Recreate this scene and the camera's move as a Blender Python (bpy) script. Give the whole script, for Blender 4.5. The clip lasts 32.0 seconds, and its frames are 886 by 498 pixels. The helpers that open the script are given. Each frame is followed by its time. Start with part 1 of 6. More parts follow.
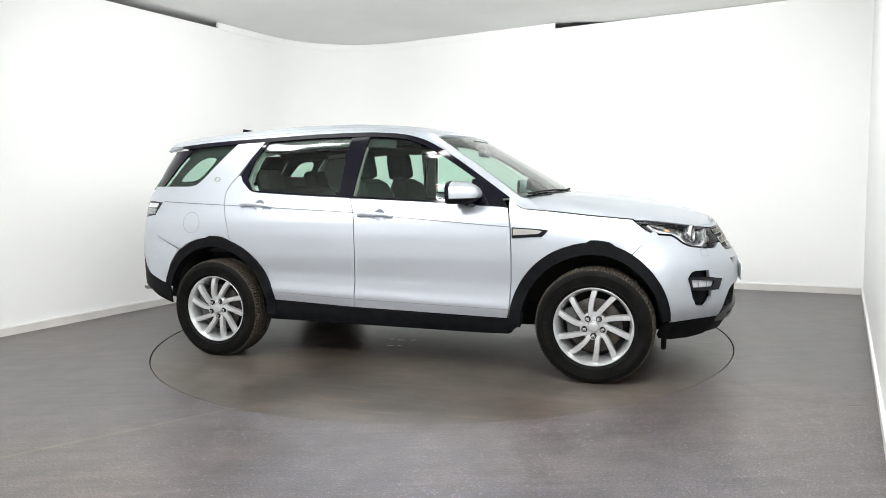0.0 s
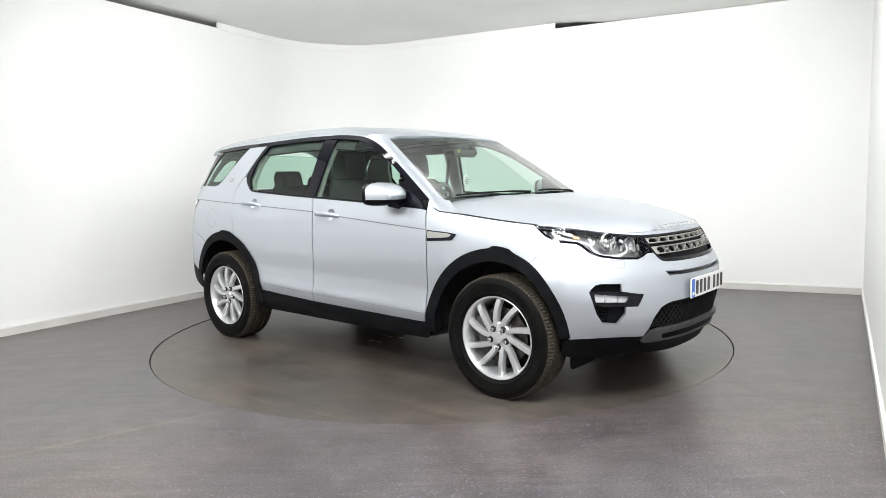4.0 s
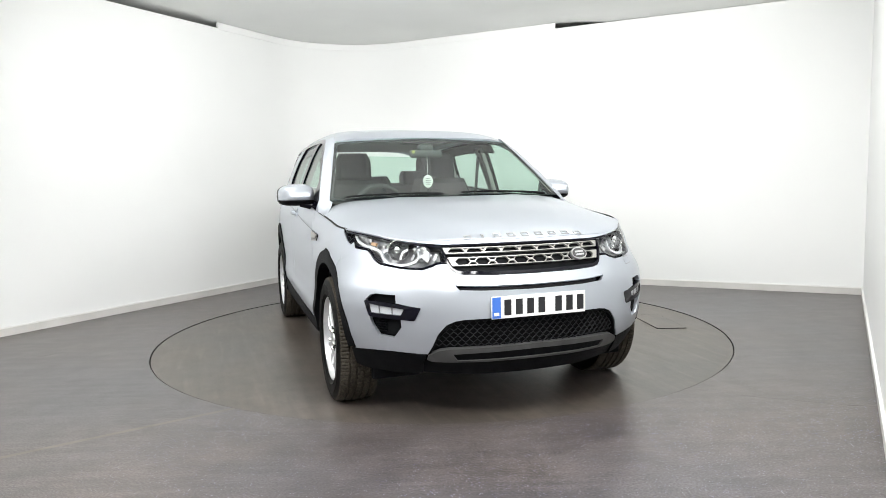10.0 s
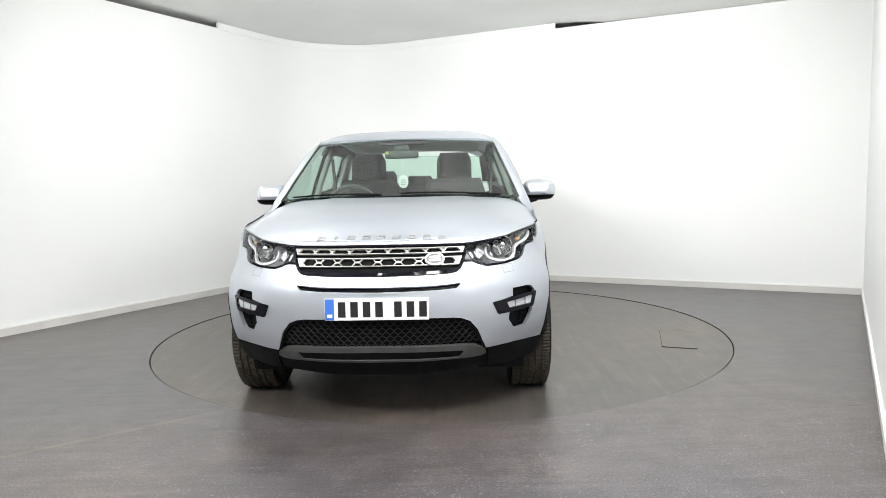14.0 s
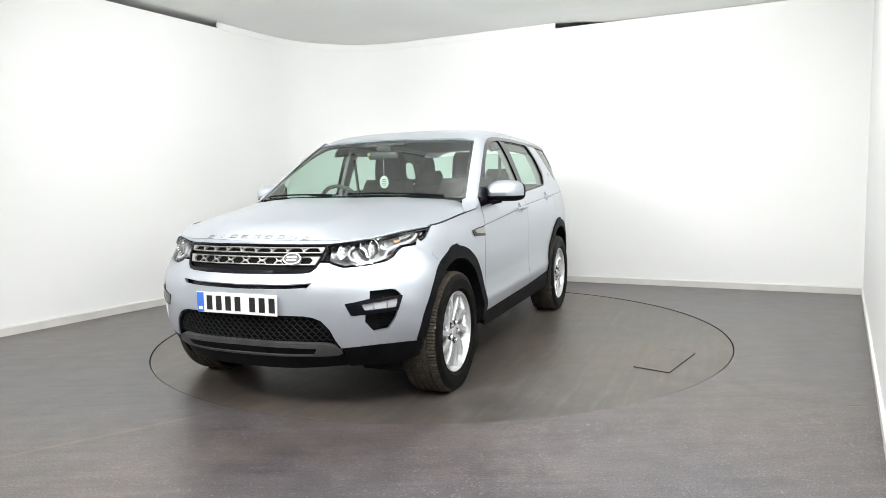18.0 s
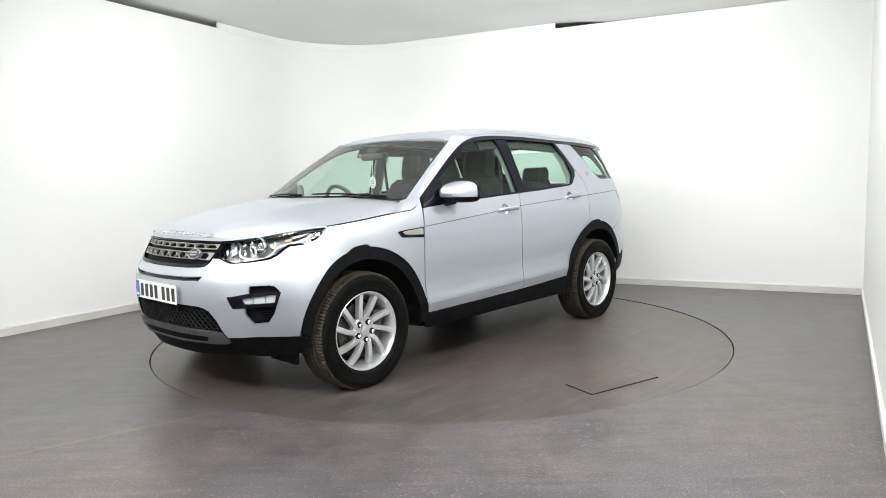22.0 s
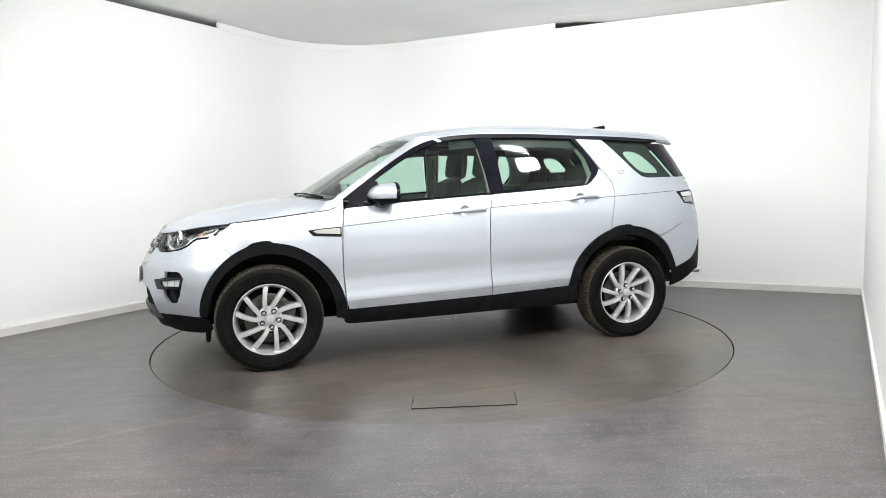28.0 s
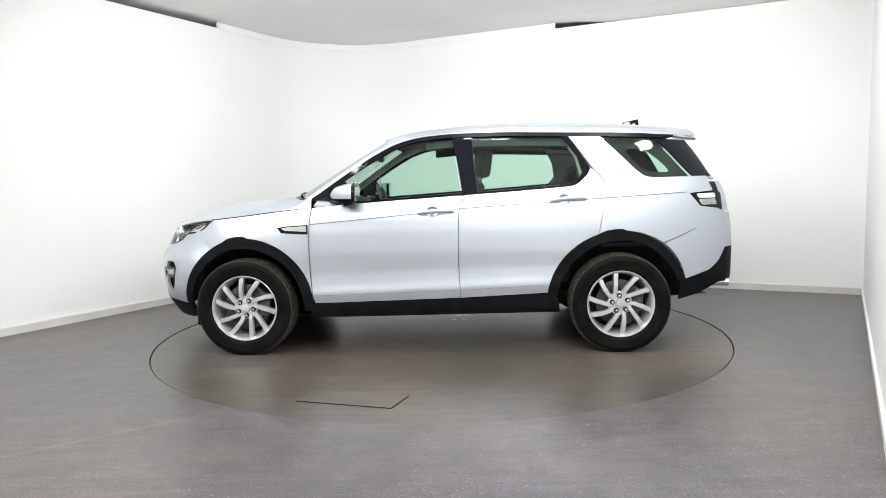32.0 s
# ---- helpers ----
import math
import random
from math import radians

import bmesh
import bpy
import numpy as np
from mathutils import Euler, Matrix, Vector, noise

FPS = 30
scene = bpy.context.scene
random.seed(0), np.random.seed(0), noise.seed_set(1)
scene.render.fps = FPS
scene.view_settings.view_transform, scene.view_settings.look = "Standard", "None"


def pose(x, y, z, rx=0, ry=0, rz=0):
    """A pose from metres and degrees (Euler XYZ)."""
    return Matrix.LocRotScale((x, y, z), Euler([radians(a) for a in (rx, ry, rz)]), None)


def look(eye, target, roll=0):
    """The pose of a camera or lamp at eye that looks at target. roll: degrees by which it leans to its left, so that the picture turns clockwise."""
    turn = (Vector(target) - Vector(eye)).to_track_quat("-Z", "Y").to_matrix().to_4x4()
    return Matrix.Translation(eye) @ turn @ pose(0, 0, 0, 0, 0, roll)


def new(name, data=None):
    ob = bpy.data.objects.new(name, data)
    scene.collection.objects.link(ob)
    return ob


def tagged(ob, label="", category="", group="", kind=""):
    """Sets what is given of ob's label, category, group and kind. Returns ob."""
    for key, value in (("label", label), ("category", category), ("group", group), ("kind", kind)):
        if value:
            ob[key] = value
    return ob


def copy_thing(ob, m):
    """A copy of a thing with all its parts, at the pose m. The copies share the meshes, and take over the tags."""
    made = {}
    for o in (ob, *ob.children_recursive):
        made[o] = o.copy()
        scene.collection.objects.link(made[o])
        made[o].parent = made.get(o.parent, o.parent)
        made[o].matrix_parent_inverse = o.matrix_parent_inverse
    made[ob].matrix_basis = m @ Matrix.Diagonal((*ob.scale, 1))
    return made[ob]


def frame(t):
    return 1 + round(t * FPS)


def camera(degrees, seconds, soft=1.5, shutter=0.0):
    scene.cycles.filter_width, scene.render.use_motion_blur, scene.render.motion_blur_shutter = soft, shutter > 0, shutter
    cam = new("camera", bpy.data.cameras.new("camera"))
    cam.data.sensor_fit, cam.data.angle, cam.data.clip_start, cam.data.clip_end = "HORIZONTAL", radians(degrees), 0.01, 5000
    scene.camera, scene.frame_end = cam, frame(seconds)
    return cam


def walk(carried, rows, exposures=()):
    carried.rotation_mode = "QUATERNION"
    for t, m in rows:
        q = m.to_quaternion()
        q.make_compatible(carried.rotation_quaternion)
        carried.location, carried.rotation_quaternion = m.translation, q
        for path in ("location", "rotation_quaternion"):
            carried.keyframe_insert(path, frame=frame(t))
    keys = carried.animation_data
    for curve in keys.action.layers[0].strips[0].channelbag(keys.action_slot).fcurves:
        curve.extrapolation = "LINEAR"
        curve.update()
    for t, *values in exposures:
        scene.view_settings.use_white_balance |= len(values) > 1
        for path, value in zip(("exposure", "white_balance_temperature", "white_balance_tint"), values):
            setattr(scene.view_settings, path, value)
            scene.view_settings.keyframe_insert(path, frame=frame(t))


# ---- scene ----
cam = camera(66.05, 32.0, soft=0.8)
EYE = Vector((0.0, -5.5915, 1.2345))
AHEAD = Vector((0.00799, 0.99535, -0.09596))
walk(cam, [(0.0, look(EYE, EYE + AHEAD, -1.14)), (32.0, look(EYE, EYE + AHEAD, -1.14))])

# ---------------------------------------------------------------- world, lights, exposure
world = bpy.data.worlds.new("studio_world")
scene.world = world
world.use_nodes = True
wn = world.node_tree.nodes
wn["Background"].inputs["Color"].default_value = (0.95, 0.97, 1.0, 1)
wn["Background"].inputs["Strength"].default_value = 0.02
scene.view_settings.exposure = 0.0
PANEL_GLOW, FILL_GLOW, FILL_SIZE = 45.0, 48.5, 0.42


# ---------------------------------------------------------------- materials
def material(name, color=(0.5, 0.5, 0.5), rough=0.5, metal=0.0, **more):
    m = bpy.data.materials.new(name)
    m.use_nodes = True
    b = m.node_tree.nodes["Principled BSDF"]
    b.inputs["Base Color"].default_value = (*color, 1)
    b.inputs["Roughness"].default_value = rough
    b.inputs["Metallic"].default_value = metal
    for k, v in more.items():
        b.inputs[k.replace("_", " ")].default_value = v
    return m


def grain(m, scale, low, high, detail=6.0, bump=0.0, bump_scale=None, spread=(0.35, 0.65), rough=None):
    """Mixes the base colour between two tones by noise, with optional fine relief and gloss variation."""
    t = m.node_tree
    b = t.nodes["Principled BSDF"]
    tc = t.nodes.new("ShaderNodeTexCoord")
    n = t.nodes.new("ShaderNodeTexNoise")
    n.inputs["Scale"].default_value, n.inputs["Detail"].default_value = scale, detail
    t.links.new(tc.outputs["Object"], n.inputs["Vector"])
    r = t.nodes.new("ShaderNodeValToRGB")
    r.color_ramp.elements[0].position, r.color_ramp.elements[1].position = spread
    r.color_ramp.elements[0].color, r.color_ramp.elements[1].color = (*low, 1), (*high, 1)
    t.links.new(n.outputs["Fac"], r.inputs["Fac"])
    t.links.new(r.outputs["Color"], b.inputs["Base Color"])
    if rough:
        mr = t.nodes.new("ShaderNodeMapRange")
        mr.inputs["To Min"].default_value, mr.inputs["To Max"].default_value = rough
        t.links.new(n.outputs["Fac"], mr.inputs["Value"])
        t.links.new(mr.outputs["Result"], b.inputs["Roughness"])
    if bump:
        n2 = t.nodes.new("ShaderNodeTexNoise")
        n2.inputs["Scale"].default_value, n2.inputs["Detail"].default_value = bump_scale or scale * 6, 4
        t.links.new(tc.outputs["Object"], n2.inputs["Vector"])
        bp = t.nodes.new("ShaderNodeBump")
        bp.inputs["Strength"].default_value, bp.inputs["Distance"].default_value = bump, 0.002
        t.links.new(n2.outputs["Fac"], bp.inputs["Height"])
        t.links.new(bp.outputs["Normal"], b.inputs["Normal"])
    return r


def glowing(name, color, strength):
    m = material(name, color, 0.5)
    b = m.node_tree.nodes["Principled BSDF"]
    b.inputs["Emission Color"].default_value = (*color, 1)
    b.inputs["Emission Strength"].default_value = strength
    return m


def clear(name, tint, gloss_rough=0.02, base=0.06):
    """Thin tinted glazing: light passes tinted, the surface mirrors by its angle."""
    m = bpy.data.materials.new(name)
    m.use_nodes = True
    t = m.node_tree
    t.nodes.remove(t.nodes["Principled BSDF"])
    out = t.nodes["Material Output"]
    tr, gl = t.nodes.new("ShaderNodeBsdfTransparent"), t.nodes.new("ShaderNodeBsdfGlossy")
    fr, mx = t.nodes.new("ShaderNodeLayerWeight"), t.nodes.new("ShaderNodeMixShader")
    pw, ad = t.nodes.new("ShaderNodeMath"), t.nodes.new("ShaderNodeMath")
    pw.operation, ad.operation = "POWER", "MULTIPLY_ADD"
    pw.inputs[1].default_value, ad.inputs[1].default_value, ad.inputs[2].default_value = 5.0, 0.93, base
    tr.inputs["Color"].default_value = (*tint, 1)
    gl.inputs["Roughness"].default_value = gloss_rough
    fr.inputs["Blend"].default_value = 0.5
    t.links.new(fr.outputs["Facing"], pw.inputs[0])
    t.links.new(pw.outputs[0], ad.inputs[0])
    t.links.new(ad.outputs[0], mx.inputs["Fac"])
    t.links.new(tr.outputs["BSDF"], mx.inputs[1])
    t.links.new(gl.outputs["BSDF"], mx.inputs[2])
    t.links.new(mx.outputs["Shader"], out.inputs["Surface"])
    return m


def speckled_vinyl(name, low, high, speck=True, wear=0.0):
    """Dark safety vinyl: cloudy stains, brush-like scuffs and small bright flecks."""
    m = material(name, low, 0.42)
    t = m.node_tree
    b = t.nodes["Principled BSDF"]
    tc = t.nodes.new("ShaderNodeTexCoord")
    big = t.nodes.new("ShaderNodeTexNoise")
    big.inputs["Scale"].default_value, big.inputs["Detail"].default_value, big.inputs["Roughness"].default_value = 0.8, 7, 0.62
    t.links.new(tc.outputs["Object"], big.inputs["Vector"])
    ramp = t.nodes.new("ShaderNodeValToRGB")
    ramp.color_ramp.elements[0].position, ramp.color_ramp.elements[1].position = 0.34, 0.68
    ramp.color_ramp.elements[0].color, ramp.color_ramp.elements[1].color = (*low, 1), (*high, 1)
    t.links.new(big.outputs["Fac"], ramp.inputs["Fac"])
    colour = ramp.outputs["Color"]
    # long scuffs
    mp = t.nodes.new("ShaderNodeMapping")
    mp.inputs["Scale"].default_value, mp.inputs["Rotation"].default_value = (1.2, 11, 1), (0, 0, 0.5)
    t.links.new(tc.outputs["Object"], mp.inputs["Vector"])
    sc = t.nodes.new("ShaderNodeTexNoise")
    sc.inputs["Scale"].default_value, sc.inputs["Detail"].default_value = 1.6, 8
    t.links.new(mp.outputs["Vector"], sc.inputs["Vector"])
    sr = t.nodes.new("ShaderNodeMapRange")
    sr.inputs["From Min"].default_value, sr.inputs["From Max"].default_value = 0.55, 0.8
    sr.inputs["To Max"].default_value = 0.30 + wear
    t.links.new(sc.outputs["Fac"], sr.inputs["Value"])
    mx = t.nodes.new("ShaderNodeMix")
    mx.data_type = "RGBA"
    mx.inputs["B"].default_value = (high[0] * 1.35, high[1] * 1.33, high[2] * 1.28, 1)
    t.links.new(sr.outputs["Result"], mx.inputs["Factor"])
    t.links.new(colour, mx.inputs["A"])
    colour = mx.outputs["Result"]
    # hand-sized mottling and broad brown traffic stains
    for scale, detail, rough, stretch, dark, pale in ((5.5, 9, 0.68, (1, 1, 1), (0.80, 0.79, 0.78), (1.20, 1.19, 1.18)),
                                                      (0.45, 5, 0.55, (1, 1.8, 1), (1.06, 1.0, 0.92), (0.94, 0.97, 1.02)),
                                                      (2.6, 8, 0.60, (0.5, 7, 1), (0.84, 0.83, 0.83), (1.14, 1.13, 1.12))):
        mp2, no = t.nodes.new("ShaderNodeMapping"), t.nodes.new("ShaderNodeTexNoise")
        mp2.inputs["Scale"].default_value, mp2.inputs["Rotation"].default_value = stretch, (0, 0, 2.1)
        no.inputs["Scale"].default_value, no.inputs["Detail"].default_value, no.inputs["Roughness"].default_value = scale, detail, rough
        t.links.new(tc.outputs["Object"], mp2.inputs["Vector"])
        t.links.new(mp2.outputs["Vector"], no.inputs["Vector"])
        cr2 = t.nodes.new("ShaderNodeValToRGB")
        cr2.color_ramp.elements[0].position, cr2.color_ramp.elements[1].position = 0.36, 0.64
        cr2.color_ramp.elements[0].color, cr2.color_ramp.elements[1].color = (*dark, 1), (*pale, 1)
        t.links.new(no.outputs["Fac"], cr2.inputs["Fac"])
        mu = t.nodes.new("ShaderNodeMix")
        mu.data_type, mu.blend_type = "RGBA", "MULTIPLY"
        mu.inputs["Factor"].default_value = 1.0
        t.links.new(colour, mu.inputs["A"])
        t.links.new(cr2.outputs["Color"], mu.inputs["B"])
        colour = mu.outputs["Result"]
    if speck:
        vo = t.nodes.new("ShaderNodeTexVoronoi")
        vo.inputs["Scale"].default_value = 98
        t.links.new(tc.outputs["Object"], vo.inputs["Vector"])
        near = t.nodes.new("ShaderNodeMath")
        near.operation = "LESS_THAN"
        near.inputs[1].default_value = 0.235
        t.links.new(vo.outputs["Distance"], near.inputs[0])
        hue = t.nodes.new("ShaderNodeValToRGB")
        hue.color_ramp.elements[0].color, hue.color_ramp.elements[1].color = (0.15, 0.14, 0.42, 1), (0.74, 0.74, 0.86, 1)
        sep = t.nodes.new("ShaderNodeSeparateColor")
        t.links.new(vo.outputs["Color"], sep.inputs["Color"])
        t.links.new(sep.outputs["Red"], hue.inputs["Fac"])
        pick = t.nodes.new("ShaderNodeMath")
        pick.operation = "GREATER_THAN"
        pick.inputs[1].default_value = 0.59
        t.links.new(sep.outputs["Green"], pick.inputs[0])
        both = t.nodes.new("ShaderNodeMath")
        both.operation = "MULTIPLY"
        t.links.new(near.outputs[0], both.inputs[0])
        t.links.new(pick.outputs[0], both.inputs[1])
        # flecks lie bare in patches, elsewhere they are dulled by dirt
        bare = t.nodes.new("ShaderNodeTexNoise")
        bare.inputs["Scale"].default_value, bare.inputs["Detail"].default_value = 0.55, 3
        t.links.new(tc.outputs["Object"], bare.inputs["Vector"])
        fade = t.nodes.new("ShaderNodeMapRange")
        fade.inputs["From Min"].default_value, fade.inputs["From Max"].default_value, fade.inputs["To Min"].default_value = 0.40, 0.58, 0.32
        t.links.new(bare.outputs["Fac"], fade.inputs["Value"])
        shown = t.nodes.new("ShaderNodeMath")
        shown.operation = "MULTIPLY"
        # flecks fade under trodden dirt beside the west wall, and towards the far side
        axes, zone = t.nodes.new("ShaderNodeSeparateXYZ"), []
        t.links.new(tc.outputs["Object"], axes.inputs["Vector"])
        for axis, a, b2 in (("X", -1.9, -0.9), ("Y", -1.1, -2.4)):
            zr = t.nodes.new("ShaderNodeMapRange")
            zr.interpolation_type = "SMOOTHSTEP"
            zr.inputs["From Min"].default_value, zr.inputs["From Max"].default_value, zr.inputs["To Min"].default_value = a, b2, 0.12
            t.links.new(axes.outputs[axis], zr.inputs["Value"])
            zone.append(zr.outputs["Result"])
        part_a, part_b = t.nodes.new("ShaderNodeMath"), t.nodes.new("ShaderNodeMath")
        part_a.operation = part_b.operation = "MULTIPLY"
        t.links.new(zone[0], part_a.inputs[0])
        t.links.new(zone[1], part_a.inputs[1])
        t.links.new(part_a.outputs[0], part_b.inputs[0])
        t.links.new(fade.outputs["Result"], part_b.inputs[1])
        t.links.new(both.outputs[0], shown.inputs[0])
        t.links.new(part_b.outputs[0], shown.inputs[1])
        m2 = t.nodes.new("ShaderNodeMix")
        m2.data_type = "RGBA"
        t.links.new(shown.outputs[0], m2.inputs["Factor"])
        # small-scale blue and brown mottling of the chips
        mot = t.nodes.new("ShaderNodeTexNoise")
        mot.inputs["Scale"].default_value, mot.inputs["Detail"].default_value = 110, 2
        t.links.new(tc.outputs["Object"], mot.inputs["Vector"])
        tint = t.nodes.new("ShaderNodeValToRGB")
        tint.color_ramp.elements[0].position, tint.color_ramp.elements[1].position = 0.36, 0.64
        tint.color_ramp.elements[0].color, tint.color_ramp.elements[1].color = (0.62, 0.59, 0.62, 1), (1.40, 1.40, 1.48, 1)
        t.links.new(mot.outputs["Fac"], tint.inputs["Fac"])
        mul = t.nodes.new("ShaderNodeMix")
        mul.data_type, mul.blend_type = "RGBA", "MULTIPLY"
        mul.inputs["Factor"].default_value = 1.0
        t.links.new(colour, mul.inputs["A"])
        t.links.new(tint.outputs["Color"], mul.inputs["B"])
        t.links.new(mul.outputs["Result"], m2.inputs["A"])
        t.links.new(hue.outputs["Color"], m2.inputs["B"])
        colour = m2.outputs["Result"]
    t.links.new(colour, b.inputs["Base Color"])
    rr = t.nodes.new("ShaderNodeMapRange")
    rr.inputs["To Min"].default_value, rr.inputs["To Max"].default_value = 0.27, 0.45
    b.inputs["Specular IOR Level"].default_value = 0.8
    t.links.new(big.outputs["Fac"], rr.inputs["Value"])
    t.links.new(rr.outputs["Result"], b.inputs["Roughness"])
    fine = t.nodes.new("ShaderNodeTexNoise")
    fine.inputs["Scale"].default_value, fine.inputs["Detail"].default_value = 90, 3
    t.links.new(tc.outputs["Object"], fine.inputs["Vector"])
    bp = t.nodes.new("ShaderNodeBump")
    bp.inputs["Strength"].default_value, bp.inputs["Distance"].default_value = 0.4, 0.002
    t.links.new(fine.outputs["Fac"], bp.inputs["Height"])
    t.links.new(bp.outputs["Normal"], b.inputs["Normal"])
    return m


def metallic_paint(name, color):
    """Silver flake paint under clear lacquer."""
    m = material(name, color, 0.40, 0.82)
    t = m.node_tree
    b = t.nodes["Principled BSDF"]
    b.inputs["Coat Weight"].default_value, b.inputs["Coat Roughness"].default_value = 0.4, 0.06
    tc, n = t.nodes.new("ShaderNodeTexCoord"), t.nodes.new("ShaderNodeTexNoise")
    n.inputs["Scale"].default_value, n.inputs["Detail"].default_value = 900, 2
    t.links.new(tc.outputs["Object"], n.inputs["Vector"])
    mr = t.nodes.new("ShaderNodeMapRange")
    mr.inputs["To Min"].default_value, mr.inputs["To Max"].default_value = 0.36, 0.48
    t.links.new(n.outputs["Fac"], mr.inputs["Value"])
    t.links.new(mr.outputs["Result"], b.inputs["Roughness"])
    return m


M_WALL = material("white_wall_paint", (0.86, 0.87, 0.855), 0.6)
grain(M_WALL, 0.6, (0.850, 0.856, 0.846), (0.872, 0.877, 0.868), bump=0.08, bump_scale=60)
M_CEIL = material("stretched_ceiling_cloth", (0.72, 0.73, 0.71), 0.8)
grain(M_CEIL, 0.9, (0.82, 0.83, 0.81), (0.87, 0.88, 0.86), bump=0.15, bump_scale=14)
M_BOUNCE_SHELL = material("pale_bounce_shell", (0.78, 0.74, 0.75), 0.8)
grain(M_BOUNCE_SHELL, 2.0, (0.75, 0.71, 0.72), (0.81, 0.77, 0.78))
M_DIM_WALL = material("pale_grey_wall_paint", (0.76, 0.76, 0.755), 0.6)
grain(M_DIM_WALL, 0.7, (0.74, 0.74, 0.735), (0.79, 0.79, 0.785), bump=0.08, bump_scale=60)
M_SKIRT = material("skirting_paint", (0.66, 0.645, 0.62), 0.5)
grain(M_SKIRT, 3.0, (0.62, 0.605, 0.58), (0.70, 0.685, 0.66))
M_SKIRT_EDGE = material("skirting_top_edge", (0.85, 0.84, 0.82), 0.45)
M_FLOOR = speckled_vinyl("floor_vinyl", (0.066, 0.0605, 0.0605), (0.109, 0.0985, 0.0935))
M_DISC = speckled_vinyl("turntable_vinyl", (0.048, 0.0420, 0.0375), (0.112, 0.0960, 0.0830), speck=False, wear=0.35)
M_PALE_LINE = speckled_vinyl("floor_joint_vinyl", (0.098, 0.086, 0.072), (0.150, 0.130, 0.108), speck=False)
M_DARK = material("dark_gap", (0.012, 0.011, 0.011), 0.8)
M_LINE = material("floor_scratch_dark", (0.03, 0.028, 0.027), 0.6)
# the two flood diffusers belong to added fill lights
M_FILL_FLOOD = glowing("fill_flood_diffuser", (0.995, 1.0, 0.985), FILL_GLOW)
M_FILL_STRONG = glowing("strong_fill_diffuser", (0.995, 1.0, 0.985), FILL_GLOW * 3.0)
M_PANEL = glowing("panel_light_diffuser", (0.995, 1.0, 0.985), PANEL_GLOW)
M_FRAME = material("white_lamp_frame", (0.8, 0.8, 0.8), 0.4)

M_PAINT = metallic_paint("silver_blue_paint", (0.545, 0.58, 0.635))
M_BLACK_GLOSS = material("gloss_black_trim", (0.004, 0.004, 0.008), 0.06, Specular_IOR_Level=0.25)
M_CLAD = material("black_textured_plastic", (0.010, 0.0105, 0.012), 0.55, Specular_IOR_Level=0.07)
grain(M_CLAD, 14, (0.004, 0.0045, 0.0055), (0.0075, 0.008, 0.009), bump=0.3, bump_scale=400)
M_RUBBER = material("tyre_rubber", (0.010, 0.0095, 0.009), 0.6, Specular_IOR_Level=0.08)
grain(M_RUBBER, 9, (0.003, 0.003, 0.003), (0.007, 0.0068, 0.0064), bump=0.2, bump_scale=120, rough=(0.4, 0.7))
M_TREAD = material("dusty_tread_rubber", (0.05, 0.04, 0.032), 0.85, Specular_IOR_Level=0.2)
grain(M_TREAD, 90, (0.026, 0.0225, 0.018), (0.068, 0.058, 0.045), bump=0.3, bump_scale=150)
M_ALLOY = material("silver_alloy", (0.65, 0.66, 0.675), 0.32, 0.68, Coat_Weight=0.4)
grain(M_ALLOY, 30, (0.65, 0.66, 0.675), (0.71, 0.72, 0.735))
M_NET = material("black_net_plastic", (0.010, 0.010, 0.0115), 0.6, Specular_IOR_Level=0.2)
M_CREASE_SHADE = material("crease_shade_grey", (0.17, 0.178, 0.19), 0.5)
M_SEAM_CREASE = material("seam_and_crease_shade_grey", (0.34, 0.35, 0.37), 0.5, 0.5)
M_STEEL = material("brake_disc_steel", (0.32, 0.30, 0.27), 0.4, 0.9)
grain(M_STEEL, 20, (0.05, 0.046, 0.042), (0.10, 0.092, 0.084))
M_CHROME = material("bright_chrome", (0.80, 0.80, 0.80), 0.12, 1.0)
M_SATIN = material("satin_silver_plastic", (0.40, 0.39, 0.37), 0.36, 0.6)
M_EMBLEM = material("brushed_emblem_metal", (0.55, 0.55, 0.56), 0.30, 0.85)
M_SKID = material("grey_skid_plastic", (0.065, 0.065, 0.065), 0.45, 0.2)
grain(M_SKID, 10, (0.055, 0.055, 0.055), (0.075, 0.075, 0.075), bump=0.15, bump_scale=300)
M_GLASS = clear("green_tinted_glass", (0.70, 0.86, 0.78), base=0.042)
M_SCREEN = clear("windscreen_glass", (0.80, 0.92, 0.86), base=0.10)
M_LENS = clear("clear_lamp_lens", (0.96, 0.97, 0.98), base=0.022)
M_LAMP_MID = material("grey_lamp_lining", (0.52, 0.52, 0.53), 0.22, 0.8)
M_LAMP_DARK = material("grey_lamp_housing", (0.36, 0.36, 0.365), 0.42, 0.45)
M_LAMP_BRIGHT = material("bright_reflector", (0.62, 0.63, 0.64), 0.38, 0.8)
grain(M_LAMP_BRIGHT, 60, (0.24, 0.243, 0.247), (0.62, 0.625, 0.63), bump=1.0, bump_scale=70)
M_DRL = material("frosted_white_light_guide", (0.60, 0.61, 0.625), 0.3)
M_AMBER = material("amber_indicator", (0.55, 0.35, 0.20), 0.3)
M_WHITE = material("white_plate_plastic", (0.82, 0.82, 0.80), 0.35)
M_BLUE = material("blue_plate_band", (0.05, 0.17, 0.62), 0.35)
M_INK = material("black_print", (0.012, 0.012, 0.014), 0.4)
M_SEAT = material("charcoal_seat_cloth", (0.065, 0.065, 0.066), 0.85)
grain(M_SEAT, 40, (0.024, 0.024, 0.025), (0.045, 0.045, 0.046), bump=0.3, bump_scale=500)
M_DASH = material("dark_dashboard_plastic", (0.05, 0.05, 0.052), 0.6)
